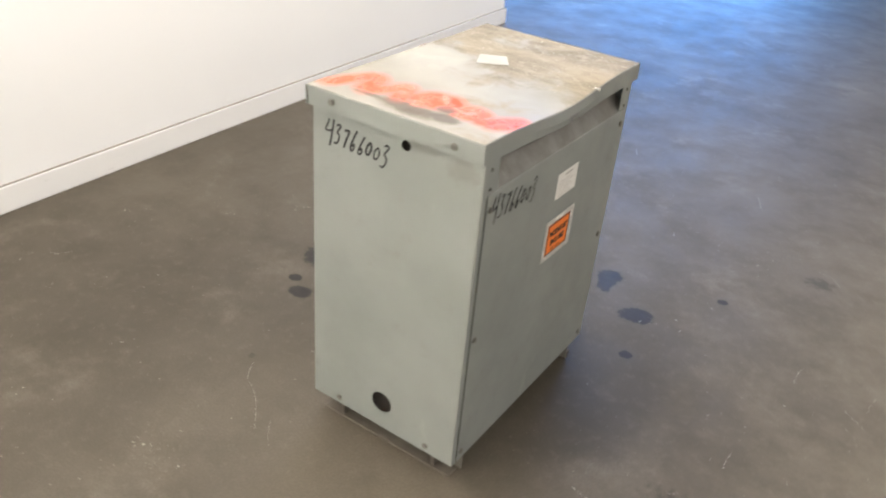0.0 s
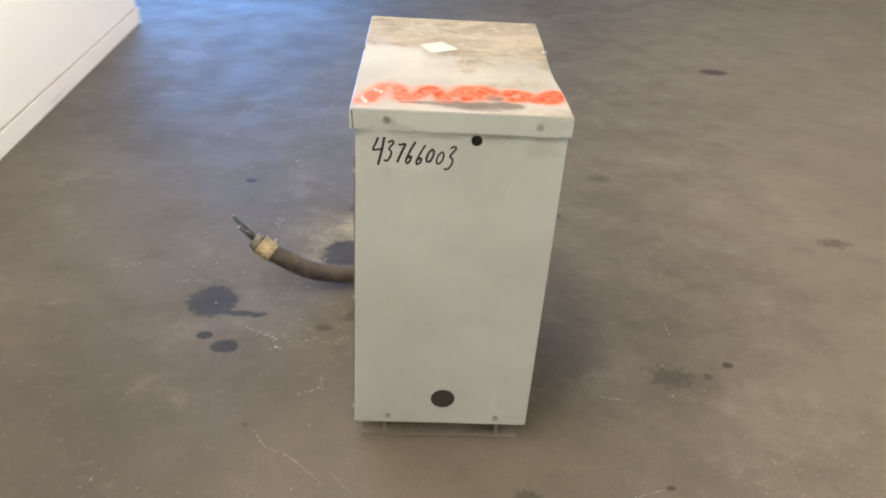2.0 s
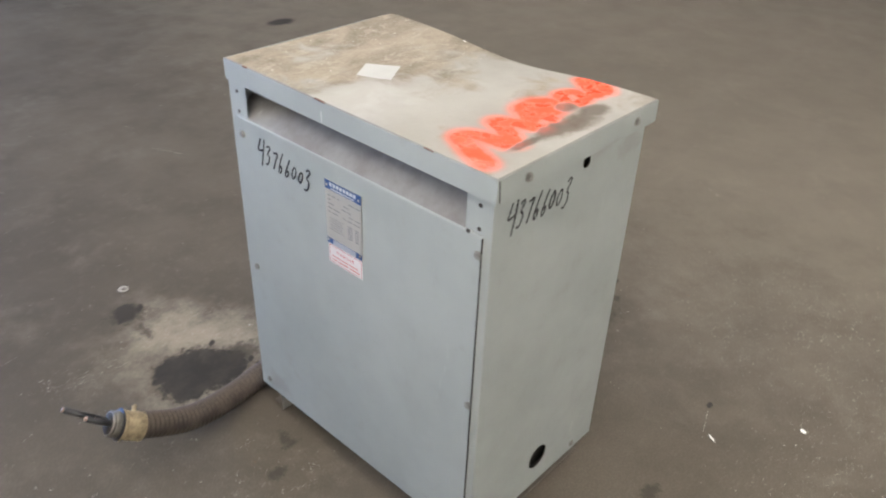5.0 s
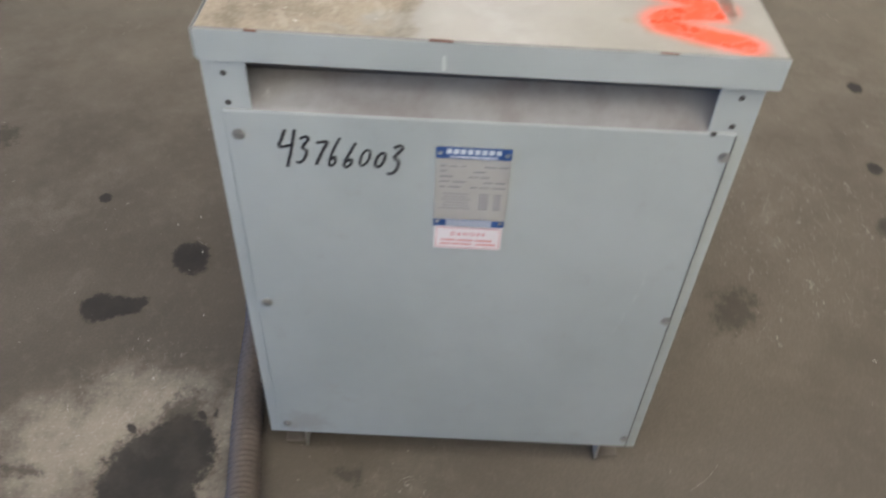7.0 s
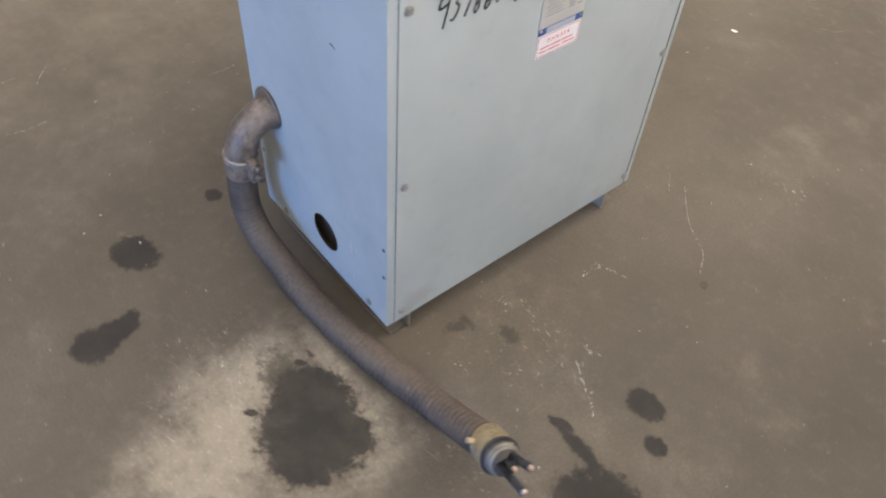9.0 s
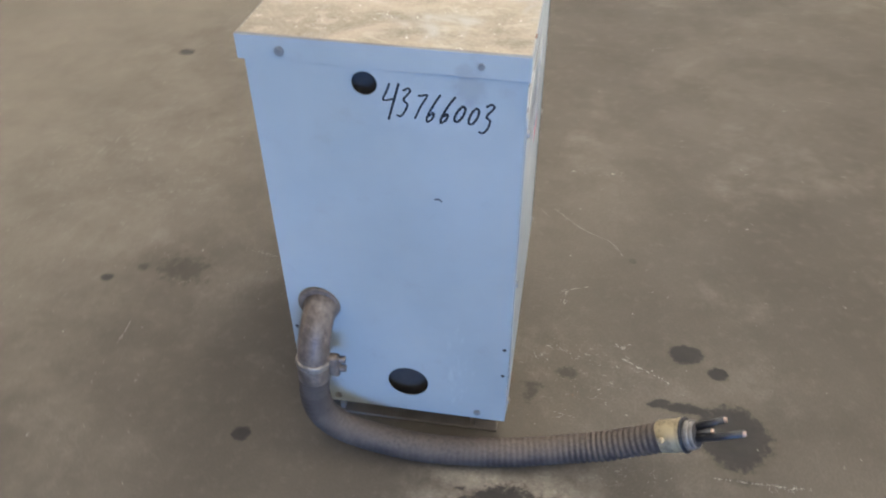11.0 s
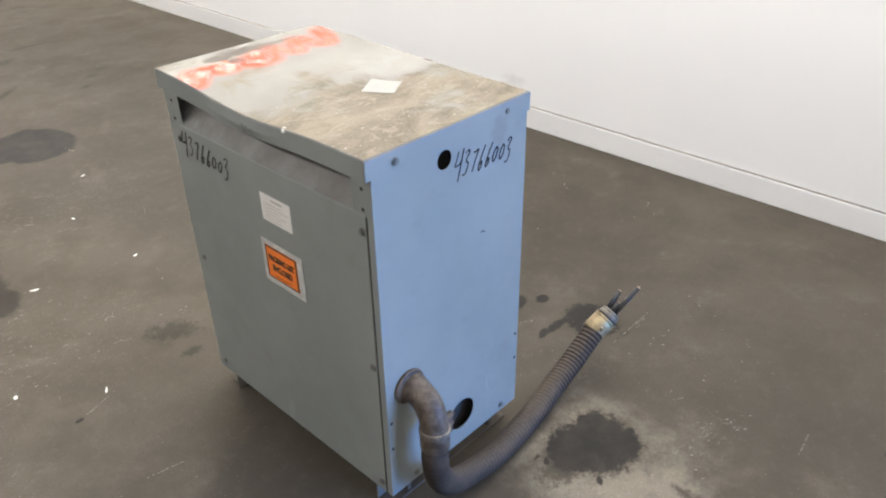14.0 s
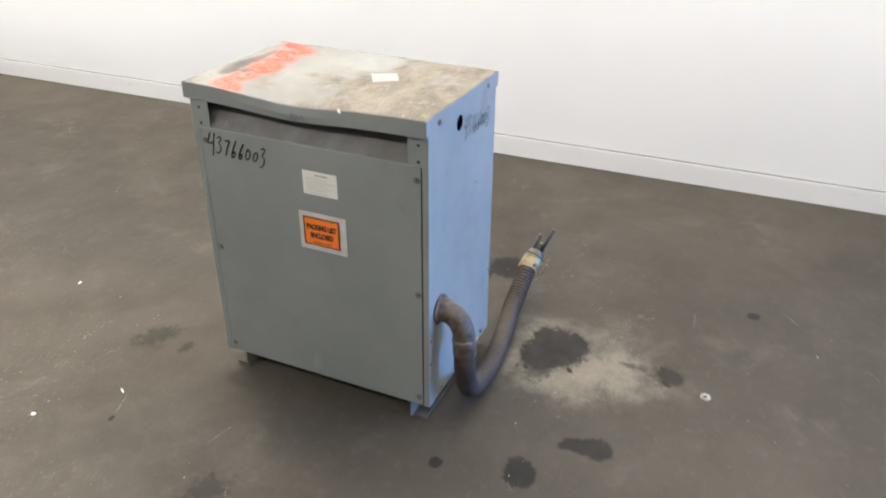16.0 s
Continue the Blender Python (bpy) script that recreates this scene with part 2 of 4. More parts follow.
    rough = n.math("SUBTRACT", rough, n.math("MULTIPLY", n.math("MULTIPLY", film, worn), 0.44))
    n.link(n.math("ADD", n.math("MULTIPLY", n.math("MULTIPLY", film, worn), 0.34), 0.18), n.bsdf.inputs["Specular IOR Level"])
    return n.out(c, rough, 0.0, n.math("ADD", fine, n.math("MULTIPLY", mid, 1.2)), 0.10, 0.002)


def hose_material():
    n = Nodes("dusty_ribbed_conduit")
    mid, fine = n.noise(16.0, 6, 0.65), n.noise(140.0, 4)
    c = n.mix(n.ramp(mid, 0.35, 0.65), (0.036, 0.028, 0.023), (0.068, 0.054, 0.043))
    up = n.tree.nodes.new("ShaderNodeSeparateXYZ")
    geo = n.tree.nodes.new("ShaderNodeNewGeometry")
    n.link(geo.outputs["Normal"], up.inputs[0])
    dust = n.math("MULTIPLY", n.ramp(up.outputs["Z"], 0.1, 0.9), n.ramp(fine, 0.3, 0.65, 0.3, 0.8))
    c = n.mix(dust, c, (0.098, 0.079, 0.062))
    n.bsdf.inputs["Specular IOR Level"].default_value = 0.25
    return n.out(c, n.ramp(mid, 0.3, 0.7, 0.65, 0.85), 0.0, fine, 0.15, 0.001)


def metal_material(name, base, dirt, rough):
    n = Nodes(name)
    mid, fine = n.noise(35.0, 6, 0.65), n.noise(220.0, 3)
    c = n.mix(n.ramp(mid, 0.42, 0.68), base, dirt)
    return n.out(c, n.ramp(mid, 0.35, 0.7, rough - 0.08, rough + 0.16), n.ramp(mid, 0.40, 0.68, 0.9, 0.35), fine, 0.12, 0.001)


def cast_material():
    n = Nodes("dirty_cast_metal")
    mid, fine = n.noise(38.0, 7, 0.7), n.noise(190.0, 4)
    c = n.mix(n.ramp(mid, 0.36, 0.62), (0.062, 0.045, 0.033), (0.150, 0.115, 0.086))
    c = n.mix(n.math("MULTIPLY", n.ramp(mid, 0.60, 0.72), 0.6), c, (0.300, 0.265, 0.220))
    return n.out(c, n.ramp(mid, 0.3, 0.7, 0.42, 0.70), 0.1, n.math("ADD", mid, n.math("MULTIPLY", fine, 0.3)), 0.35, 0.003)


def wall_material():
    n = Nodes("white_wall_paint")
    big, fine = n.noise(1.2, 4), n.noise(160.0, 3)
    c = n.mix(big, (0.865, 0.870, 0.875), (0.905, 0.910, 0.915))
    s = n.math("ADD", n.attribute("scuff"), n.math("MULTIPLY", n.math("SUBTRACT", n.noise(20.0, 6, 0.7), 0.5), 0.7))
    c = n.mix(n.math("MULTIPLY", n.ramp(s, 0.25, 0.8), 0.20), c, (0.36, 0.34, 0.32))
    return n.out(c, 0.62, 0.0, fine, 0.10, 0.001)


def baseboard_material():
    n = Nodes("scuffed_white_baseboard")
    big, mid = n.noise(2.0, 4), n.noise(17.0, 7, 0.7, (1.0, 0.45, 2.0))
    c = n.mix(big, (0.81, 0.81, 0.81), (0.88, 0.88, 0.88))
    c = n.mix(n.math("MULTIPLY", n.ramp(mid, 0.60, 0.72), 0.25), c, (0.34, 0.31, 0.28))
    s = n.math("ADD", n.attribute("scuff"), n.math("MULTIPLY", n.math("SUBTRACT", n.noise(30.0, 6, 0.7), 0.5), 0.9))
    c = n.mix(n.math("MULTIPLY", n.ramp(s, 0.25, 0.75), 0.55), c, (0.26, 0.24, 0.22))
    return n.out(c, n.ramp(mid, 0.3, 0.7, 0.45, 0.6), 0.0, mid, 0.08, 0.001)


CONCRETE = concrete_material()
GREY = grey_paint_material()
LID = lid_material()
HOSE = hose_material()
CAST = cast_material()
BAND = metal_material("worn_clamp_band", (0.30, 0.265, 0.22), (0.12, 0.10, 0.08), 0.5)
BRASS = metal_material("tarnished_fitting", (0.46, 0.378, 0.236), (0.22, 0.175, 0.110), 0.60)
BUSHING = metal_material("dull_bushing", (0.23, 0.215, 0.19), (0.12, 0.105, 0.088), 0.55)
ZINC = metal_material("zinc_metal", (0.42, 0.40, 0.37), (0.20, 0.18, 0.15), 0.52)
SCREW = plain("dull_screw_paint", (0.190, 0.185, 0.168), 0.42, 0.35, 0.4, 160.0)
FOOTPAINT = plain("grubby_foot_paint", (0.175, 0.165, 0.145), 0.6, 0, 0.45, 30.0)
STEEL = plain("dirty_channel_steel", (0.112, 0.096, 0.078), 0.7, 0.1, 0.5, 24.0)
WALL = wall_material()
BASE = baseboard_material()
PLASTER = plain("dull_plaster", (0.36, 0.348, 0.325), 0.8, 0, 0.1, 3.0)
# near-black that stands in for shade in holes, gaps and unlit insides
RECESS_SHADE = plain("recess_shade", (0.036, 0.030, 0.025), 0.8)
# dark grey of the added strips that set the shade inside the vent slots
SLOT_SHADE = plain("slot_shade", (0.10, 0.098, 0.102), 0.7, 0, 0.2, 15.0)
INK = plain("black_marker", (0.018, 0.018, 0.02), 0.45)
PAPER = plain("white_paper", (0.80, 0.79, 0.76), 0.75, 0, 0.04, 25.0)
STICKER = plain("sticker_vinyl", (0.54, 0.52, 0.51), 0.5, 0, 0.05, 30.0)
OLDPAPER = plain("grubby_paper", (0.39, 0.392, 0.375), 0.9, 0, 0.10, 45.0)
ORANGE = plain("orange_label", (0.98, 0.235, 0.03), 0.35, 0, 0.05, 30.0)
CLEAR = plain("milky_pouch_film", (0.60, 0.60, 0.58), 0.25, 0, 0.12, 50.0)
PLATE = plain("silver_nameplate", (0.40, 0.39, 0.355), 0.42, 0.4, 0.10, 40.0)
BLUE = plain("blue_print", (0.014, 0.055, 0.165), 0.4)
# dark tone standing in for shade round the second cabinet's door and foot
LINE_SHADE = plain("line_shade", (0.030, 0.029, 0.028), 0.75, 0, 0.2, 20.0)
TEAL = plain("blue_grey_enamel", (0.172, 0.186, 0.172), 0.5, 0, 0.10, 6.0)
SLATE = plain("slate_print", (0.27, 0.30, 0.34), 0.45)
PALE = plain("pale_print", (0.46, 0.49, 0.52), 0.4)
GREYPRINT = plain("grey_print", (0.20, 0.205, 0.21), 0.5)
RED = plain("red_print", (0.42, 0.05, 0.05), 0.5)
SALMON = plain("pale_red_print", (0.46, 0.15, 0.13), 0.5)
CABLE = plain("black_cable", (0.016, 0.016, 0.018), 0.35)
COPPER = metal_material("cut_copper", (0.60, 0.44, 0.36), (0.22, 0.15, 0.12), 0.45)
# ledge dirt with the board's shadow line put into the colour
LEDGE_DIRT_SHADE = plain("ledge_dirt_shade", (0.21, 0.19, 0.165), 0.8, 0, 0.3, 20.0)
RUST = plain("rusty_chip", (0.10, 0.044, 0.028), 0.8, 0, 0.4, 200.0)
SCRAPE = plain("pale_scrape", (0.27, 0.25, 0.215), 0.75, 0, 0.25, 120.0)
CHIP = plain("pale_chip", (0.31, 0.290, 0.252), 0.7, 0, 0.2, 90.0)


# ---------------------------------------------------------------- mesh helpers
def mesh_of(name, bm, material, smooth=False):
    me = bpy.data.meshes.new(name)
    bmesh.ops.recalc_face_normals(bm, faces=bm.faces)
    bm.to_mesh(me)
    bm.free()
    me.materials.append(material)
    if smooth:
        me.shade_smooth()
    return me


def part(name, bm, material, parent, label="", smooth=False):
    ob = new(name, bm if isinstance(bm, bpy.types.Mesh) else mesh_of(name, bm, material, smooth))
    ob.parent = parent
    if label:
        ob["label"] = label
    return ob


def thing(name, at, label, category, group="", kind=""):
    ob = new(name)
    ob.matrix_world = Matrix.Translation(at)
    return tagged(ob, label, category, group, kind)


def box(x0, x1, y0, y1, z0, z1, bevel=0.0, bm=None):
    fresh = bmesh.new()
    bmesh.ops.create_cube(fresh, size=1.0)
    bmesh.ops.scale(fresh, vec=(x1 - x0, y1 - y0, z1 - z0), verts=fresh.verts)
    bmesh.ops.translate(fresh, vec=((x0 + x1) / 2, (y0 + y1) / 2, (z0 + z1) / 2), verts=fresh.verts)
    if bevel:
        bmesh.ops.bevel(fresh, geom=list(fresh.edges), offset=bevel, segments=2, affect="EDGES", profile=0.5)
    if bm is None:
        return fresh
    return joined(bm, fresh)


def joined(bm, other):
    me = bpy.data.meshes.new("tmp")
    other.to_mesh(me)
    other.free()
    bm.from_mesh(me)
    bpy.data.meshes.remove(me)
    return bm


def moved(bm, m):
    bmesh.ops.transform(bm, matrix=m, verts=bm.verts)
    return bm


def rod(a, b, r, seg=14, r2=None, bevel=0.0):
    a, b = Vector(a), Vector(b)
    bm = bmesh.new()
    bmesh.ops.create_cone(bm, cap_ends=True, segments=seg, radius1=r, radius2=r if r2 is None else r2, depth=(b - a).length)
    if bevel:
        rim = [e for e in bm.edges if abs(e.verts[0].co.z - e.verts[1].co.z) < 1e-6]
        bmesh.ops.bevel(bm, geom=rim, offset=bevel, segments=2, affect="EDGES", profile=0.5)
    turn = (b - a).to_track_quat("Z", "Y").to_matrix().to_4x4()
    return moved(bm, Matrix.Translation((a + b) / 2) @ turn)


def smooth_line(points, step):
    """Points evenly spaced along a Catmull-Rom curve."""
    p = [Vector(q) for q in points]
    p = [2 * p[0] - p[1]] + p + [2 * p[-1] - p[-2]]
    fine = []
    for i in range(1, len(p) - 2):
        a, b, c, d = p[i - 1:i + 3]
        for k in range(24):
            u = k / 24
            fine.append(0.5 * (2 * b + (c - a) * u + (2 * a - 5 * b + 4 * c - d) * u * u + (3 * b - a - 3 * c + d) * u ** 3))
    fine.append(p[-2])
    out, left = [fine[0]], step
    for a, b in zip(fine, fine[1:]):
        d = (b - a).length
        while d > 0 and left <= d:
            a = a.lerp(b, left / d)
            d = (b - a).length
            out.append(a)
            left = step
        left -= d
    return out


def tube(line, radius, seg=16, cap=True):
    """A tube along a line; radius is a number or a function of the index."""
    bm, rings = bmesh.new(), []
    side = None
    for i, p in enumerate(line):
        t = (line[min(i + 1, len(line) - 1)] - line[max(i - 1, 0)]).normalized()
        side = t.orthogonal().normalized() if side is None else (side - t * side.dot(t)).normalized()
        up = t.cross(side)
        r = radius(i) if callable(radius) else radius
        rings.append([bm.verts.new(p + (side * math.cos(a) + up * math.sin(a)) * r)
                      for a in (2 * math.pi * k / seg for k in range(seg))])
    for a, b in zip(rings, rings[1:]):
        for k in range(seg):
            bm.faces.new((a[k], a[(k + 1) % seg], b[(k + 1) % seg], b[k]))
    if cap:
        bm.faces.new(rings[0][::-1])
        bm.faces.new(rings[-1])
    return bm


def plate_with_holes(w0, w1, h0, h1, holes, thick):
    """A plate in the xz plane, its outer face at y = 0 and its back at y = thick, with round holes (x, z, rx, rz)."""
    bm = bmesh.new()
    rim = [bm.verts.new((x, 0, z)) for x, z in ((w0, h0), (w1, h0), (w1, h1), (w0, h1))]
    edges = [bm.edges.new((rim[i], rim[(i + 1) % 4])) for i in range(4)]
    for hx, hz, rx, rz in holes:
        loop = [bm.verts.new((hx + rx * math.cos(a), 0, hz + rz * math.sin(a))) for a in (2 * math.pi * k / 28 for k in range(28))]
        edges += [bm.edges.new((loop[i], loop[(i + 1) % 28])) for i in range(28)]
    bmesh.ops.triangle_fill(bm, use_beauty=True, use_dissolve=False, edges=edges, normal=(0, -1, 0))
    got = bmesh.ops.extrude_face_region(bm, geom=list(bm.faces))
    bmesh.ops.translate(bm, vec=(0, thick, 0), verts=[v for v in got["geom"] if isinstance(v, bmesh.types.BMVert)])
    return bm


def ribbon(line, width, bm, depth=0.0006):
    """A flat stroke along a line in the xz plane, facing -y, with a little thickness and uneven width."""
    n = len(line)
    rows = []
    for i, p in enumerate(line):
        t = (line[min(i + 1, n - 1)] - line[max(i - 1, 0)])
        t = t.normalized() if t.length > 1e-9 else Vector((1, 0, 0))
        across = Vector((-t.z, 0, t.x)) * width * (0.5 + 0.09 * math.sin(i * 1.7)) * (0.75 if i in (0, n - 1) else 1)
        rows.append([bm.verts.new(p + across), bm.verts.new(p - across)])
    for a, b in zip(rows, rows[1:]):
        bm.faces.new((a[0], b[0], b[1], a[1]))
    return bm


DIGITS = {
    "4": (((0.02, 1.04), (-0.10, 0.76), (-0.22, 0.52), (0.10, 0.50), (0.64, 0.60)), ((0.58, 1.06), (0.52, 0.5), (0.44, -0.16))),
    "3": (((0.06, 0.90), (0.36, 1.0), (0.54, 0.90), (0.24, 0.58), (0.52, 0.44), (0.50, 0.16), (0.24, -0.02), (-0.06, 0.04)),),
    "7": (((0.04, 0.92), (0.30, 0.93), (0.62, 0.96), (0.44, 0.5), (0.30, -0.06)),),
    "6": (((0.52, 1.12), (0.28, 0.66), (0.12, 0.20), (0.22, -0.02), (0.48, 0.12), (0.44, 0.38), (0.16, 0.20)),),
    "0": (((0.34, 0.84), (0.10, 0.56), (0.12, 0.16), (0.36, 0.04), (0.56, 0.34), (0.52, 0.70), (0.30, 0.84)),),
}


SIZES = ((1.18, -0.06), (1.0, 0.02), (0.96, 0.0), (0.96, -0.03), (0.88, 0.0), (0.80, 0.08), (0.76, 0.08), (1.12, -0.12))


def handwriting(text, width, height, drop, stroke, lean, seed):
    """Marker writing in the xz plane, from x = 0 to width: quick slanted digits of uneven size that run into one another."""
    rng = random.Random(seed)
    bm = bmesh.new()
    pitch = width / len(text)
    for i, ch in enumerate(text):
        size, raised = SIZES[i]
        s = height * size * rng.uniform(0.95, 1.05)
        low = -drop * i / (len(text) - 1) + (raised + rng.uniform(-0.03, 0.03)) * height
        slant = lean * rng.uniform(0.85, 1.25)
        for strokes in DIGITS[ch]:
            pts = [Vector((pitch * (i + u * 1.12) + slant * v * height + rng.uniform(-0.03, 0.03) * pitch, 0, low + v * s)) for u, v in strokes]
            ribbon(smooth_line(pts, 0.0022), stroke * rng.uniform(0.85, 1.15), bm)
    return bm


def text_mesh(text, size, name, bold=0.0):
    data = bpy.data.curves.new(name, "FONT")
    data.body, data.size, data.align_x, data.align_y, data.offset = text, size, "CENTER", "CENTER", bold
    ob = bpy.data.objects.new(name, data)
    me = bpy.data.meshes.new_from_object(ob)
    bpy.data.objects.remove(ob)
    bm = bmesh.new()
    bm.from_mesh(me)
    bpy.data.meshes.remove(me)
    return moved(bm, pose(0, 0, 0, 90))


# ---------------------------------------------------------------- setting
def blob_field(px, py, blobs, low=-1.0):
    """The highest of some soft ellipses (x, y, rx, ry, degrees), 1 in the middle, 0 at the rim."""
    f = np.full(px.shape, low)
    for x, y, rx, ry, deg in blobs:
        c, s = math.cos(radians(deg)), math.sin(radians(deg))
        u, v = ((px - x) * c + (py - y) * s) / rx, (-(px - x) * s + (py - y) * c) / ry
        f = np.maximum(f, 1.0 - np.sqrt(u * u + v * v))
    return f


def heap_field(px, py, heaps):
    """Soft heaps that run into one another, up to 1."""
    f = np.zeros(px.shape)
    for x, y, rx, ry, deg in heaps:
        c, s = math.cos(radians(deg)), math.sin(radians(deg))
        u, v = ((px - x) * c + (py - y) * s) / rx, (-(px - x) * s + (py - y) * c) / ry
        f += 0.40 * np.exp(-(u * u + v * v))
    return np.minimum(f, 1.0)


OIL_WEST = [(-0.766, 0.271, 0.090, 0.090, 0), (-0.66, 0.205, 0.075, 0.015, 0), (-0.600, 0.200, 0.03, 0.014, 20),
            (-0.673, 0.028, 0.046, 0.034, 10), (-0.749, 0.080, 0.026, 0.022, 0), (-0.815, 1.200, 0.026, 0.024, 0)]
OIL_NORTH = [(-0.318, 0.600, 0.118, 0.108, 20), (-0.255, 0.560, 0.085, 0.070, 30), (-0.350, 0.655, 0.075, 0.060, 20), (-0.365, 0.550, 0.062, 0.052, 0),
             (-0.210, 0.681, 0.009, 0.007, 0), (-0.163, 0.513, 0.009, 0.008, 0), (-0.430, 0.574, 0.010, 0.008, 0), (-0.412, 0.640, 0.016, 0.012, 0), (-0.170, 0.545, 0.012, 0.008, 40),
             (-0.322, 0.990, 0.046, 0.034, 60), (-0.276, 0.985, 0.020, 0.010, 60), (-0.358, 0.962, 0.020, 0.008, 70),
             (0.295, 0.690, 0.058, 0.050, 30), (0.112, 0.865, 0.052, 0.044, 30), (0.119, 0.822, 0.036, 0.032, 0), (0.122, 0.785, 0.034, 0.026, 110), (0.142, 0.765, 0.018, 0.012, 110),
             (0.505, 0.982, 0.020, 0.018, 0), (0.358, 0.459, 0.024, 0.021, 0)]
OIL_SOUTH = [(0.83, -1.250, 0.034, 0.024, 0), (0.69, -1.252, 0.024, 0.020, 0), (0.608, -0.507, 0.014, 0.011, 0),
             (1.285, -1.34, 0.034, 0.026, 0), (1.82, 3.05, 0.09, 0.06, 0), (0.93, 0.014, 0.021, 0.016, 0)]
DAMP = [(-0.085, -2.495, 0.195, 0.235, 0), (0.11, -2.495, 0.205, 0.112, -5), (0.69, -2.30, 0.105, 0.078, -15), (0.90, -2.90, 0.165, 0.125, -25),
        (0.42, -2.10, 0.060, 0.050, 30), (0.46, -2.03, 0.035, 0.030, 0), (1.08, -4.32, 0.22, 0.15, 0),
        (1.285, -1.34, 0.030, 0.022, 0)]
SOAK = [(0.542, -1.26, 0.080, 0.11, 0), (0.526, -1.42, 0.065, 0.12, 0), (0.500, -1.57, 0.060, 0.11, 0), (0.472, -1.70, 0.078, 0.08, 0)]
FAINT = [(-0.175, 0.585, 0.085, 0.075, 0), (-0.318, 0.978, 0.092, 0.076, 0), (-0.328, 0.865, 0.075, 0.022, 95), (0.485, -1.77, 0.110, 0.085, 0), (0.691, -3.49, 0.12, 0.06, 0),
         (-0.297, 0.216, 0.052, 0.024, 75), (-0.300, 0.190, 0.040, 0.014, 0), (-0.370, 0.145, 0.030, 0.022, 0), (-0.541, -0.317, 0.020, 0.016, 0), (0.724, -0.058, 0.105, 0.088, 0), (0.76, 1.365, 0.080, 0.060, 0), (1.64, 0.84, 0.10, 0.06, 0), (0.225, -0.55, 0.045, 0.035, 0),
         (0.22, -0.69, 0.12, 0.08, -30), (0.49, -1.72, 0.075, 0.19, 5), (0.53, -1.34, 0.070, 0.20, 0), (0.844, -0.046, 0.030, 0.022, 20),
         (-0.388, 0.138, 0.03, 0.03, 0), (-0.70, -4.08, 0.16, 0.025, 0), (-0.47, -3.86, 0.11, 0.06, 30), (-0.25, -3.288, 0.18, 0.034, 42), (-0.33, -3.66, 0.08, 0.03, 40), (0.36, -3.20, 0.06, 0.03, 30), (-0.76, 0.392, 0.085, 0.012, 0),
         (-0.73, -3.23, 0.06, 0.04, 0), (-0.62, -3.08, 0.06, 0.03, 20), (-0.83, -3.32, 0.06, 0.02, 0), (1.3, -2.3, 0.2, 0.06, 10)]
DUST = [(-0.23, 0.495, 0.17, 0.035, -8), (-0.10, 0.60, 0.11, 0.15, 0), (-0.17, 0.72, 0.15, 0.12, 60), (-0.29, 0.82, 0.13, 0.14, 0), (-0.38, 0.47, 0.14, 0.07, 20), (-0.45, 0.60, 0.07, 0.11, 0),
        (-0.30, 0.62, 0.24, 0.24, 0), (-0.24, 0.95, 0.14, 0.16, 0), (-0.52, 0.80, 0.16, 0.10, 20)]
FLECK = [(-0.575, 0.845, 0.10, 0.075, 20), (-0.60, 0.73, 0.07, 0.06, 0), (-0.55, 0.80, 0.20, 0.13, 20), (-0.12, 0.70, 0.25, 0.20, 0), (-0.42, 0.12, 0.22, 0.16, 20), (-0.45, -0.75, 0.16, 0.10, 0),
         (0.15, -0.75, 0.12, 0.09, 0), (0.75, -0.75, 0.14, 0.12, 0), (0.30, -0.95, 0.20, 0.16, 0), (-0.55, 0.42, 0.15, 0.10, 0), (0.55, -0.95, 0.55, 0.50, 20), (1.15, -0.55, 0.60, 0.60, 0), (0.10, -1.75, 0.50, 0.45, 0), (1.00, -1.70, 0.60, 0.50, 0)]
# ellipses that lighten the east floor: grit plus painted-in light
SAND_LIGHT = [(6.0, 0.3, 6.0, 9.5, 0), (2.2, -3.2, 2.3, 2.5, 0)]


def steps(inner0, inner1, pitch, outer0, outer1):
    mid = np.arange(inner0, inner1 + pitch / 2, pitch)
    return np.concatenate([np.linspace(outer0, inner0, 14)[:-1], mid, np.linspace(mid[-1], outer1, 14)[1:]])


def grid_mesh(name, xs, ys, height, fields, material):
    """A sheet over xs and ys; height and each of the fields are arrays of shape (len(ys), len(xs))."""
    gx, gy = np.meshgrid(xs, ys)
    nx, ny = len(xs), len(ys)
    co = np.stack([gx, gy, height], -1).reshape(-1, 3)
    i = np.arange(nx * ny).reshape(ny, nx)
    quads = np.stack([i[:-1, :-1], i[:-1, 1:], i[1:, 1:], i[1:, :-1]], -1).reshape(-1, 4)
    me = bpy.data.meshes.new(name)
    me.from_pydata(co.tolist(), [], quads.tolist())
    for key, f in fields.items():
        me.attributes.new(key, "FLOAT", "POINT").data.foreach_set("value", f.reshape(-1).astype(np.float32))
    me.materials.append(material)
    return me


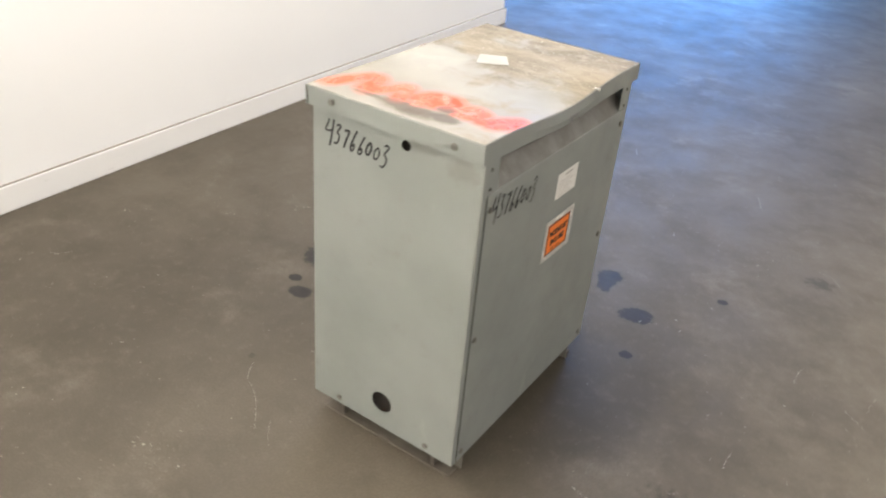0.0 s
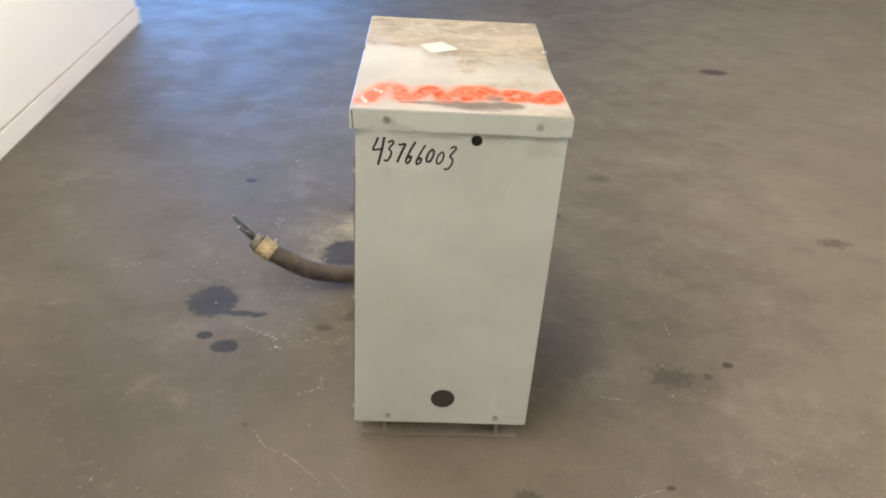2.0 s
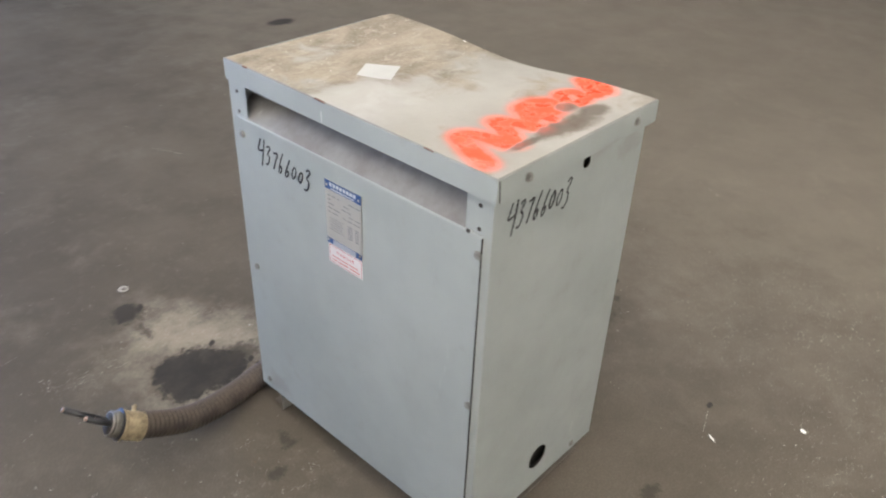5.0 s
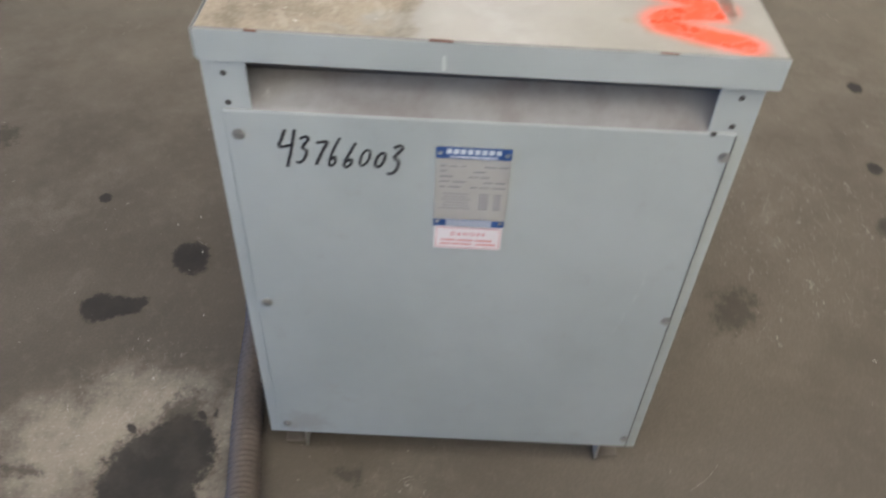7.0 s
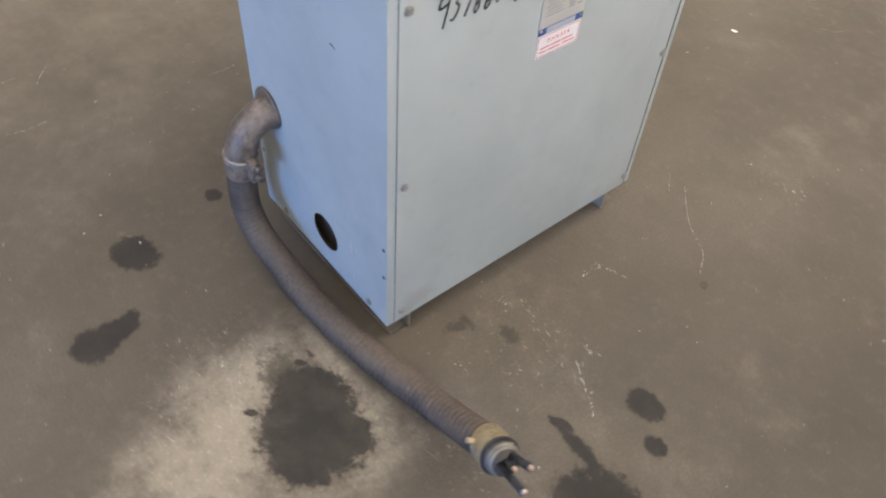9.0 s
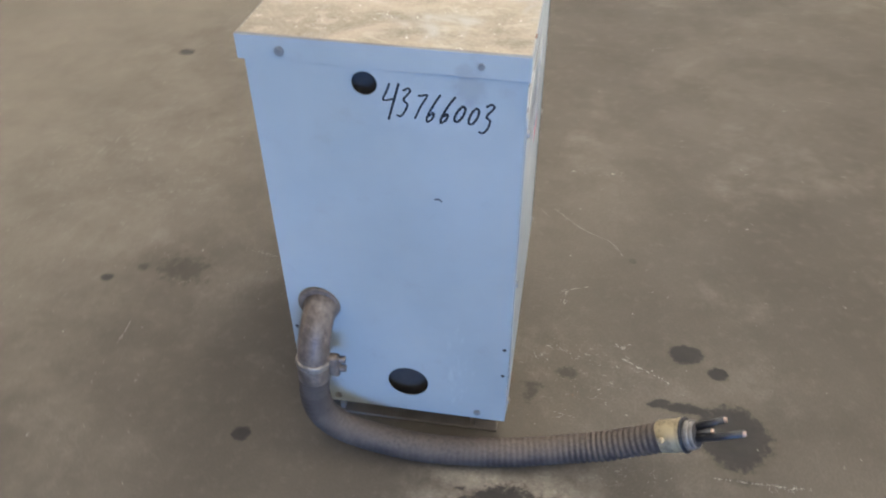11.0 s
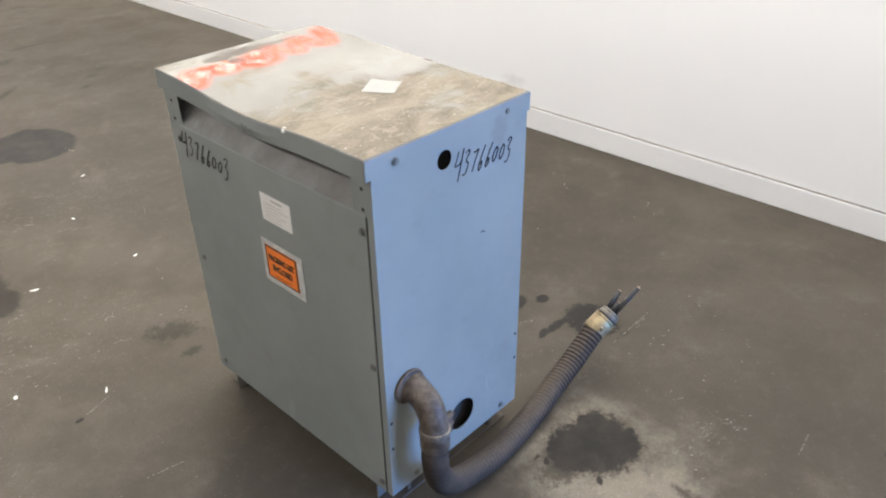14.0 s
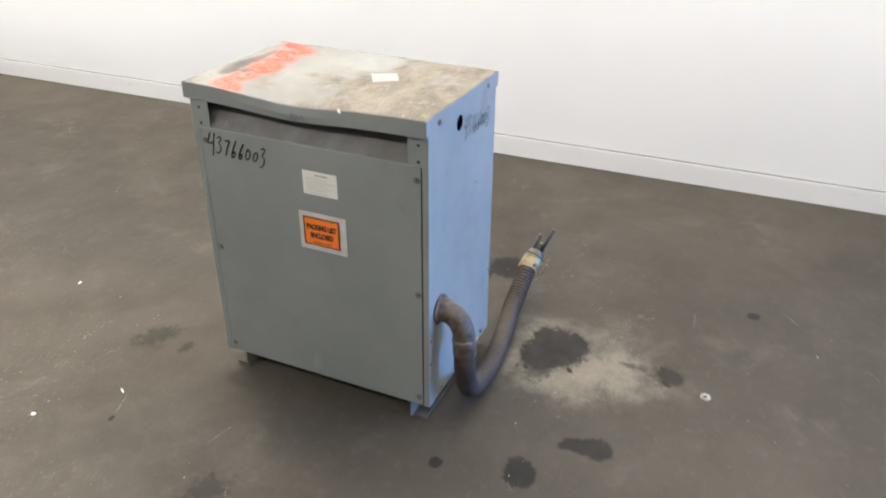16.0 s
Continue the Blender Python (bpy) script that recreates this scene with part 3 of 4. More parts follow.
def build_floor():
    xs, ys = steps(-2.2, 2.8, 0.014, ROOM_X0, ROOM_X1), steps(-4.4, 3.6, 0.014, ROOM_Y0, ROOM_Y1)
    gx, gy = np.meshgrid(xs, ys)
    fields = {"oil": blob_field(gx, gy, OIL_WEST + OIL_NORTH + OIL_SOUTH), "faint": blob_field(gx, gy, FAINT, -2.0),
              "damp": blob_field(gx, gy, DAMP), "soak": blob_field(gx, gy, SOAK), "dust": heap_field(gx, gy, DUST), "fleck": np.maximum(blob_field(gx, gy, FLECK), 0),
              "sand_light": np.clip(blob_field(gx, gy, SAND_LIGHT, 0) * 2.6, 0, 1)}
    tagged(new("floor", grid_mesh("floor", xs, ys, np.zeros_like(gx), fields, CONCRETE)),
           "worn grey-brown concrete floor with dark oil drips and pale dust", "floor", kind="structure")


build_floor()

# the white partition, slightly out of square with the cabinet, ends in a free corner
WALL_AT, WALL_TURN, WALL_END = (-1.893, 0.0, 0.0), 2.2, 3.56
wall_frame = Matrix.Translation(WALL_AT) @ pose(0, 0, 0, 0, 0, WALL_TURN)


def scuffed_face(name, y0, y1, z0, z1, x, pitch, blobs, material, label):
    """The room-side skin of the partition or its baseboard as a fine sheet with thickness behind it."""
    ys, zs = np.arange(y0, y1 + pitch / 2, pitch), np.linspace(z0, z1, max(2, int((z1 - z0) / pitch) + 1))
    gy, gz = np.meshgrid(ys, zs)
    me = grid_mesh(name, ys, zs, np.zeros_like(gy), {"scuff": np.maximum(blob_field(gy, gz, blobs), 0)}, material)
    me.transform(Matrix(((0, 0, 1, x), (1, 0, 0, 0), (0, 1, 0, 0), (0, 0, 0, 1))))
    return me


def build_partition():
    wall = tagged(new("wall_west"), "smooth white-painted partition wall with faint grey scuffs", "wall", kind="structure")
    wall.matrix_world = wall_frame
    part("wall_face", scuffed_face("wall_face", ROOM_Y0 + 0.1, WALL_END, 0.108, 3.0, -0.014, 0.04,
                                   [(-0.98, 0.215, 0.13, 0.06, 5), (-1.35, 0.25, 0.05, 0.03, 0)], WALL, ""), None, wall)
    part("wall_core", box(-0.16, -0.0145, ROOM_Y0 + 0.1, WALL_END, 0.0, ROOM_H - 0.01), WALL, wall)
    board = tagged(new("baseboard"), "scuffed white wooden baseboard along the partition", "baseboard", kind="structure")
    board.matrix_world = wall_frame
    bm = box(-0.0135, -0.0004, ROOM_Y0 + 0.1, WALL_END + 0.013, 0.0, 0.107, 0.003)
    box(-0.165, -0.0135, WALL_END + 0.0005, WALL_END + 0.013, 0.0, 0.107, 0.003, bm)
    part("board", bm, BASE, board)
    # dark strip painting the dirt and the shadow line on the board's top
    part("dirt_shade_line", box(-0.0142, -0.0030, ROOM_Y0 + 0.1, WALL_END + 0.004, 0.1072, 0.1108, 0.0008), LEDGE_DIRT_SHADE, board, "thin dark strip drawn for the dirt and shadow line along the top")
    part("board_face", scuffed_face("board_face", ROOM_Y0 + 0.1, WALL_END + 0.01, 0.003, 0.103, 0.0, 0.015,
                                    [(-1.02, 0.088, 0.19, 0.030, -4), (-1.10, 0.070, 0.06, 0.03, 0), (-1.55, 0.06, 0.25, 0.02, 0), (0.152, 0.030, 0.012, 0.012, 0), (2.0, 0.03, 0.3, 0.015, 0)], BASE, ""), None, board)


build_partition()


def build_shell():
    t = 0.2
    for name, dims in (("wall_east", (ROOM_X1, ROOM_X1 + t, ROOM_Y0, ROOM_Y1, 0, ROOM_H)),
                       ("wall_far_west", (ROOM_X0 - t, ROOM_X0, ROOM_Y0, ROOM_Y1, 0, ROOM_H)),
                       ("wall_south", (ROOM_X0 - t, ROOM_X1 + t, ROOM_Y0 - t, ROOM_Y0, 0, ROOM_H))):
        tagged(new(name, mesh_of(name, box(*dims), PLASTER)), "plain dull grey plastered wall of the hall", "wall", kind="structure")
    bm = box(ROOM_X0 - t, DOOR_X0, ROOM_Y1, ROOM_Y1 + t, 0, ROOM_H)
    box(DOOR_X1, ROOM_X1 + t, ROOM_Y1, ROOM_Y1 + t, 0, ROOM_H, 0, bm)
    box(DOOR_X0, DOOR_X1, ROOM_Y1, ROOM_Y1 + t, DOOR_H, ROOM_H, 0, bm)
    tagged(new("wall_north", mesh_of("wall_north", bm, PLASTER)), "plain dull grey plastered wall with an open bay doorway", "wall", kind="structure")
    tagged(new("ceiling", mesh_of("ceiling", box(ROOM_X0 - t, ROOM_X1 + t, ROOM_Y0 - t, ROOM_Y1 + t, ROOM_H, ROOM_H + t), PLASTER)),
           "plain dull grey ceiling of the hall", "ceiling", kind="structure")


build_shell()

# ---------------------------------------------------------------- the transformer cabinet
TOP, LX, LY, SKIRT = 0.963, 0.2402, 0.373, 0.046
FX, FY, FOOT = 0.2322, 0.366, 0.067          # half sizes of the body below the lid, height of its lower edge
BODY = pose(-0.0070, 0.008, 0, 0, 0.42, 0.6)    # the lid sits a little askew on the body, which leans a little
FEET = pose(-0.0060, 0.008, 0, 0, 0, 0.6)
NUMBER = "43766003"

cabinet = thing("transformer_cabinet", (0, 0, 0), "grey enamelled sheet-steel transformer cabinet with a dusty orange-sprayed lid", "transformer")


def dent(x, y):
    """How far the lid is pushed down."""
    along = np.exp(-((y + 0.02) / 0.17) ** 2)
    across = np.clip((x - 0.02) / (LX - 0.02), 0, 1) ** 2
    return 0.019 * along * across + 0.006 * np.exp(-(((x + 0.02) / 0.16) ** 2 + ((y - 0.1) / 0.24) ** 2))


SPRAY = [[(-0.212, -0.322), (-0.188, -0.268), (-0.163, -0.224), (-0.140, -0.240), (-0.131, -0.300)],
         [(-0.118, -0.306), (-0.092, -0.268), (-0.070, -0.226), (-0.052, -0.250), (-0.036, -0.298)],
         [(-0.010, -0.256), (0.012, -0.225), (0.046, -0.222), (0.070, -0.244), (0.040, -0.262), (0.000, -0.258)],
         [(0.020, -0.240), (0.050, -0.244)], [(0.010, -0.270), (0.012, -0.296)],
         [(0.098, -0.258), (0.118, -0.228), (0.148, -0.236), (0.140, -0.270), (0.106, -0.280)],
         [(0.168, -0.276), (0.190, -0.246), (0.222, -0.206)], [(0.222, -0.210), (0.216, -0.262), (0.190, -0.284)]]
WEAR = [1.0, 1.0, 0.85, 0.75, 1.3, 1.25, 1.15, 1.1]


def line_distance(px, py, line):
    d = np.full(px.shape, 9.0)
    for (ax, ay), (bx, by) in zip(line, line[1:]):
        ux, uy = bx - ax, by - ay
        k = np.clip(((px - ax) * ux + (py - ay) * uy) / (ux * ux + uy * uy), 0, 1)
        d = np.minimum(d, np.hypot(px - ax - k * ux, py - ay - k * uy))
    return d


def build_lid():
    r = 0.003
    xs, ys = np.linspace(-LX + r, LX - r, 96), np.linspace(-LY + r, LY - r, 150)
    gx, gy = np.meshgrid(xs, ys)
    # rows of the rounded edge and the skirt are added round the sheet
    paint = np.full(gx.shape, -2.0)
    for stroke, worn in zip(SPRAY, WEAR):
        line = [(p.x, p.y) for p in smooth_line([(x, y, 0) for x, y in stroke], 0.008)]
        paint = np.maximum(paint, 1.0 - line_distance(gx, gy, line) * worn / 0.0222)
    soft = lambda v, w: 1.0 / (1.0 + np.exp(-np.clip(v / w, -30, 30)))
    grime = 0.34 + 0.50 * soft(gy - 0.048 + 0.24 * gx, 0.034)
    grime += 0.16 * np.clip(blob_field(gx, gy, [(0.06, -0.03, 0.13, 0.07, 20), (0.14, 0.14, 0.22, 0.12, 10)], 0), 0, 1)
    grime += 0.40 * np.exp(-(((gx - 0.03) / 0.035) ** 2 + ((gy + 0.07) / 0.05) ** 2))
    grime -= 0.22 * soft(-0.33 - gy, 0.02)
    # a paler rectangle where something once lay
    grime -= 0.95 * soft(-0.100 - gx, 0.006) * soft(0.082 - gy, 0.006) * soft(gy + 0.08, 0.05)
    grime -= 0.40 * np.clip(blob_field(gx, gy, [(0.17, -0.07, 0.10, 0.09, 0), (-0.05, -0.14, 0.20, 0.08, 0)], 0), 0, 1)
    smudge = np.clip(1.35 * blob_field(gx, gy, [(0.025, -0.328, 0.12, 0.040, 0), (-0.02, -0.322, 0.08, 0.034, 0), (0.10, -0.318, 0.06, 0.034, 0), (0.075, -0.272, 0.035, 0.030, 0), (-0.100, -0.320, 0.07, 0.016, 0)], 0), 0, 1)
    pale = soft(-0.085 - gx, 0.012) * soft(0.082 - gy, 0.012) * soft(gy + 0.09, 0.02)
    me = grid_mesh("lid_top", xs, ys, TOP - dent(gx, gy), {"paint": np.maximum(paint, -2.0), "grime": grime, "smudge": smudge, "pale": pale}, LID)
    me.shade_smooth()
    top = part("lid_top", me, None, cabinet, "dusty stained lid top with orange spray-paint scrawl")
    # skirt: a closed band that turns over the edge
    loop = [(x, -LY) for x in np.linspace(-LX, LX, 40)[:-1]] + [(LX, y) for y in np.linspace(-LY, LY, 60)[:-1]]
    loop += [(x, LY) for x in np.linspace(LX, -LX, 40)[:-1]] + [(-LX, y) for y in np.linspace(LY, -LY, 60)[:-1]]
    bm, rows = bmesh.new(), []
    for inset, down, bulge in ((r, 0.0, 0), (0.0010, 0.0009, 0), (0.0, r, 0), (0.0, SKIRT * 0.5, 1), (0.0, SKIRT, 0), (0.002, SKIRT, 0), (0.002, 0.006, 0)):
        row = []
        for x, y in loop:
            sag = float(dent(np.float64(x), np.float64(y)))
            out = 0.005 * bulge * math.exp(-((y + 0.02) / 0.12) ** 2) if x >= LX - 1e-6 else 0.0
            k = 1.0 if down < 0.03 else 0.72
            row.append(bm.verts.new((x * (LX - inset) / LX + out, y * (LY - inset) / LY, TOP - down - sag * k)))
        rows.append(row)
    n = len(loop)
    for a, b in zip(rows, rows[1:]):
        for k in range(n):
            bm.faces.new((a[k], a[(k + 1) % n], b[(k + 1) % n], b[k]))
    skirt = part("lid_skirt", bm, GREY, cabinet)
    # the lid is folded over once more at its north end
    lip = part("lid_lip", box(-LX, LX, 0.3746, 0.3764, TOP - 0.044, TOP - 0.0015, 0.0006), GREY, cabinet)
    return top, skirt, lip


build_lid()


def end_panel(holes, name):
    """A panel in the xz plane facing -y with its two side flanges and top tabs behind it."""
    bm = plate_with_holes(-FX, FX, FOOT, TOP - 0.006, holes, 0.0018)
    for s in (-1, 1):
        box(s * FX - 0.0018 * (s > 0), s * FX + 0.0018 * (s < 0), 0.0018, 0.018, FOOT, TOP - 0.04, 0, bm)
        box(s * FX - 0.0018 * (s > 0), s * FX + 0.0018 * (s < 0), 0.0180, 0.058, TOP - 0.130, TOP - 0.012, 0, bm)
    return bm


south = part("end_panel", end_panel([(0.033, 0.894, 0.0125, 0.0125), (0.002, 0.152, 0.032, 0.031)], "south"), GREY, cabinet)
south.matrix_basis = BODY @ pose(0, -FY, 0)
north = part("end_panel", end_panel([(-0.034, 0.892, 0.0215, 0.0215), (0.015, 0.163, 0.045, 0.045)], "north"), GREY, cabinet)
north.matrix_basis = BODY @ pose(0, FY, 0, 0, 0, 180)


def cover_panel(half, deep, high):
    """A long cover facing -y: a flat sheet whose top bends inwards under the lid, folded at its sides."""
    bm = bmesh.new()
    profile = [(0.0, FOOT + 0.003), (0.0, 0.836), (0.0012, 0.840), (deep, high), (deep + 0.0015, high - 0.002), (0.0028, 0.838), (0.0016, 0.836), (0.0016, FOOT + 0.003)]
    ends = []
    for x in (-half, half):
        ends.append([bm.verts.new((x, y, z)) for y, z in profile])
    k = len(profile)
    for i in range(k):
        bm.faces.new((ends[0][i], ends[0][(i + 1) % k], ends[1][(i + 1) % k], ends[1][i]))
    bm.faces.new(ends[0][::-1])
    bm.faces.new(ends[1])
    return bm


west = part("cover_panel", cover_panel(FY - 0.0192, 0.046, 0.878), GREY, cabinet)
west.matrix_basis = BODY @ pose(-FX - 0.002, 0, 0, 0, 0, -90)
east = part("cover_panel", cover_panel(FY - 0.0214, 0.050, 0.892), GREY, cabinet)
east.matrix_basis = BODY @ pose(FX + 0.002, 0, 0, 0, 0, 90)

# dark strips in the cover gaps, coloured as the shade there
for side_x, end_y, wide in ((-1, -1, 0.0010), (1, 1, 0.0026)):
    near, far = end_y * (FY - 0.0181), end_y * (FY - 0.0181 - wide)
    gap = part("gap_shade", box(side_x * FX - 0.0035, side_x * FX + 0.0006, min(near, far), max(near, far), FOOT + 0.004, 0.836), RECESS_SHADE, cabinet, "dark strip set as the shade in the gap beside the cover")
    gap.matrix_basis = BODY

# added dark block, so that the holes look unlit
part("shade_core", box(-FX + 0.06, FX - 0.06, -FY + 0.03, FY - 0.03, FOOT + 0.012, 0.90), RECESS_SHADE, cabinet).matrix_basis = BODY
# added strips; their grey stands for the dim inside of the slots
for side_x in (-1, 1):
    shade_strip = part("slot_shade_strip", box(side_x * 0.180 - 0.002, side_x * 0.180 + 0.002, -FY + 0.02, FY - 0.02, 0.80, 0.945), SLOT_SHADE, cabinet, "added dark grey strip set for the shade in the vent slot")
    shade_strip.matrix_basis = BODY
# added pan that keeps light out from below
part("light_stop_pan", box(-FX + 0.004, FX - 0.004, -FY + 0.004, FY - 0.004, FOOT + 0.004, FOOT + 0.010), RECESS_SHADE, cabinet).matrix_basis = BODY


def base_channel():
    """The upright web of a foot along x."""
    return box(-0.225, 0.225, -0.0022, 0.0022, 0.003, FOOT + 0.004, 0.0008)


channel_mesh = mesh_of("base_channel", base_channel(), FOOTPAINT)
flange_mesh = mesh_of("foot_flange", box(-0.216, 0.216, -0.047, -0.0022, 0.0, 0.0055, 0.0016), STEEL)
gusset_mesh = mesh_of("gusset", box(-0.006, 0.006, -0.040, -0.0022, 0.005, FOOT + 0.003, 0.001), STEEL)
for y, turn in ((-0.300, 0), (0.300, 180)):
    foot = part("base_channel", channel_mesh, None, cabinet, "grey steel channel foot")
    foot.matrix_basis = FEET @ pose(0, y, 0, 0, 0, turn)
    part("foot_flange", flange_mesh, None, foot, "rust-stained lower flange")
    for gusset_x in (-0.152, 0.158):
        part("gusset", gusset_mesh, None, foot).matrix_basis = pose(gusset_x, 0, 0)


def screw_head():
    bm = rod((0, 0.001, 0), (0, -0.0044, 0), 0.0064, 6)
    return joined(bm, rod((0, 0.001, 0), (0, -0.0014, 0), 0.0086, 20))


screw_mesh = mesh_of("screw", screw_head(), SCREW)
# screw holes are dark discs, the shade inside put into the colour
hole_mesh = mesh_of("screw_hole", rod((0, 0.0005, 0), (0, -0.0006, 0), 0.0042, 12), RECESS_SHADE)
FACE = {"south": (0, -FY, 0), "north": (0, FY, 180), "west": (-FX - 0.002, 0, -90), "east": (FX + 0.002, 0, 90)}


def on_face(side, u, z, lift=0.0):
    """The pose of a thing at u along a face, at height z, that faces out of it."""
    x, y, turn = FACE[side]
    return BODY @ pose(x, y, 0, 0, 0, turn) @ pose(u, -lift, z)


def fix(mesh, name, side, u, z, lift=0.0):
    ob = part(name, mesh, None, cabinet)
    ob.matrix_basis = on_face(side, u, z, lift) @ pose(0, 0, 0, 0, (u * 977 + z * 531) * 57 % 360, 0)
    return ob


for side in ("west", "east"):
    for u in (-0.331, 0.341 if side == "west" else 0.333):
        for z in (0.800, 0.455, 0.098):
            fix(screw_mesh, "screw", side, u, z)
    if side == "west":
        fix(hole_mesh, "screw_hole", side, 0.316, 0.838)
    for u in (-0.338, 0.338):
        for z in (0.895, 0.850):
            fix(hole_mesh, "screw_hole", side, u, z, -0.0018)
for side, us, low in (("south", (-0.165, 0.165), (-0.142, 0.148)), ("north", (-0.170, 0.158), (-0.150, 0.170))):
    for u in us:
        fix(screw_mesh, "screw", side, u, TOP - 0.024, LY - FY + (0.0085 + 0.006 * u if side == "south" else -0.0045))
    for u in low:
        fix(screw_mesh, "screw", side, u, FOOT + 0.020)
    for z in (0.30, 0.22) if side == "north" else ():
        fix(hole_mesh, "screw_hole", side, -0.222, z)
        fix(hole_mesh, "screw_hole", side, 0.222, z)

for side, u, z, w, h, drop, stroke, lean, seed in (("south", -0.192, 0.838, 0.180, 0.048, 0.008, 0.0050, 0.17, 3),
                                                   ("west", -0.277, 0.757, 0.172, 0.046, 0.008, 0.0044, 0.18, 5),
                                                   ("north", -0.005, 0.840, 0.184, 0.050, 0.016, 0.0042, 0.24, 7),
                                                   ("east", -0.320, 0.768, 0.192, 0.050, 0.012, 0.0046, 0.18, 9)):
    ob = part("handwritten_number", handwriting(NUMBER, w, h, drop, stroke, lean, seed), INK, cabinet, "inventory number 43766003 in black marker")
    ob.matrix_basis = on_face(side, u, z, 0.0008)


mark = part("scratch_mark", ribbon(smooth_line([(0, 0, 0), (0.006, 0, 0.002), (0.013, 0, -0.002), (0.016, 0, -0.003)], 0.002), 0.0035, bmesh.new()), INK, cabinet, "short dark gouge")
mark.matrix_basis = on_face("north", 0.080, 0.670, 0.0006)
scribble = part("scribble", ribbon(smooth_line([(0, 0, 0.002), (0.004, 0, 0.018), (0.009, 0, 0.0), (0.013, 0, 0.0), (0.014, 0, 0.016), (0.022, 0, 0.008), (0.030, 0, 0.014), (0.034, 0, 0.002)], 0.002), 0.0034, bmesh.new()), GREYPRINT, cabinet, "small dark scrawl on the lid edge")
scribble.matrix_basis = pose(LX + 0.0052, -0.016, TOP - 0.056, 0, 0, 90) @ Matrix.Diagonal((1.2, 1, 1.15, 1))


def paint_flake():
    return box(-0.007, 0.007, -0.004, 0.004, -0.001, 0.004, 0.0012)


for y, length in ((0.062, 0.030), (-0.222, 0.022), (0.300, 0.016)):
    chip = part("rust_chip", box(-0.0004, 0.004, -length / 2, length / 2, -0.0016, 0.0006, 0.0003), RUST, cabinet, "bare rusty chip on the lid edge")
    chip.matrix_basis = pose(-LX, y, TOP - 0.0012, 1.5, 0, 0)
drip = part("paint_drip", ribbon([Vector((0, 0, 0)), Vector((0.001, 0, 0.008)), Vector((0.0, 0, 0.016)), Vector((0.0005, 0, 0.022))], 0.0045, bmesh.new()), OLDPAPER, cabinet, "small white paint drip")
drip.matrix_basis = pose(-LX - 0.0006, 0.058, TOP - 0.043, 0, 0, -90)


# the open corner seam is a dark strip with its shade in the colour
seam = part("seam_shade", box(-0.0012, 0.0012, -0.0006, 0.0006, -0.040, 0.0), RECESS_SHADE, cabinet, "dark strip drawn as the shaded open corner fold of the lid skirt")
seam.matrix_basis = pose(-LX + 0.0045, -LY - 0.0002, TOP - 0.004, 0, -4, 0)
flake = part("paint_flake", paint_flake(), PAPER, cabinet, "curled white flake on the lid edge")
flake.matrix_basis = pose(LX - 0.0035, 0.130, TOP - 0.0135, 0, 12, 35)


def sheet(name, w, h, material, side, u, z, lift, thick=0.0008, parent=None, label=""):
    """A thin sticker centred at u, z on a face."""
    ob = part(name, box(-w / 2, w / 2, -thick, 0, -h / 2, h / 2, 0.0002), material, parent or cabinet, label)
    ob.matrix_basis = on_face(side, u, z, lift) if parent is None else pose(u, -lift, z)
    return ob


def bars(name, rows, material, parent, lift):
    """Unreadable print as plain bars (u, z, width, height) in one mesh."""
    bm = bmesh.new()
    for u, z, w, h in rows:
        box(u - w / 2, u + w / 2, -0.0003, 0, z - h / 2, z + h / 2, 0, bm)
    ob = part(name, bm, material, parent)
    ob.matrix_basis = pose(0, -lift, 0)
    return ob


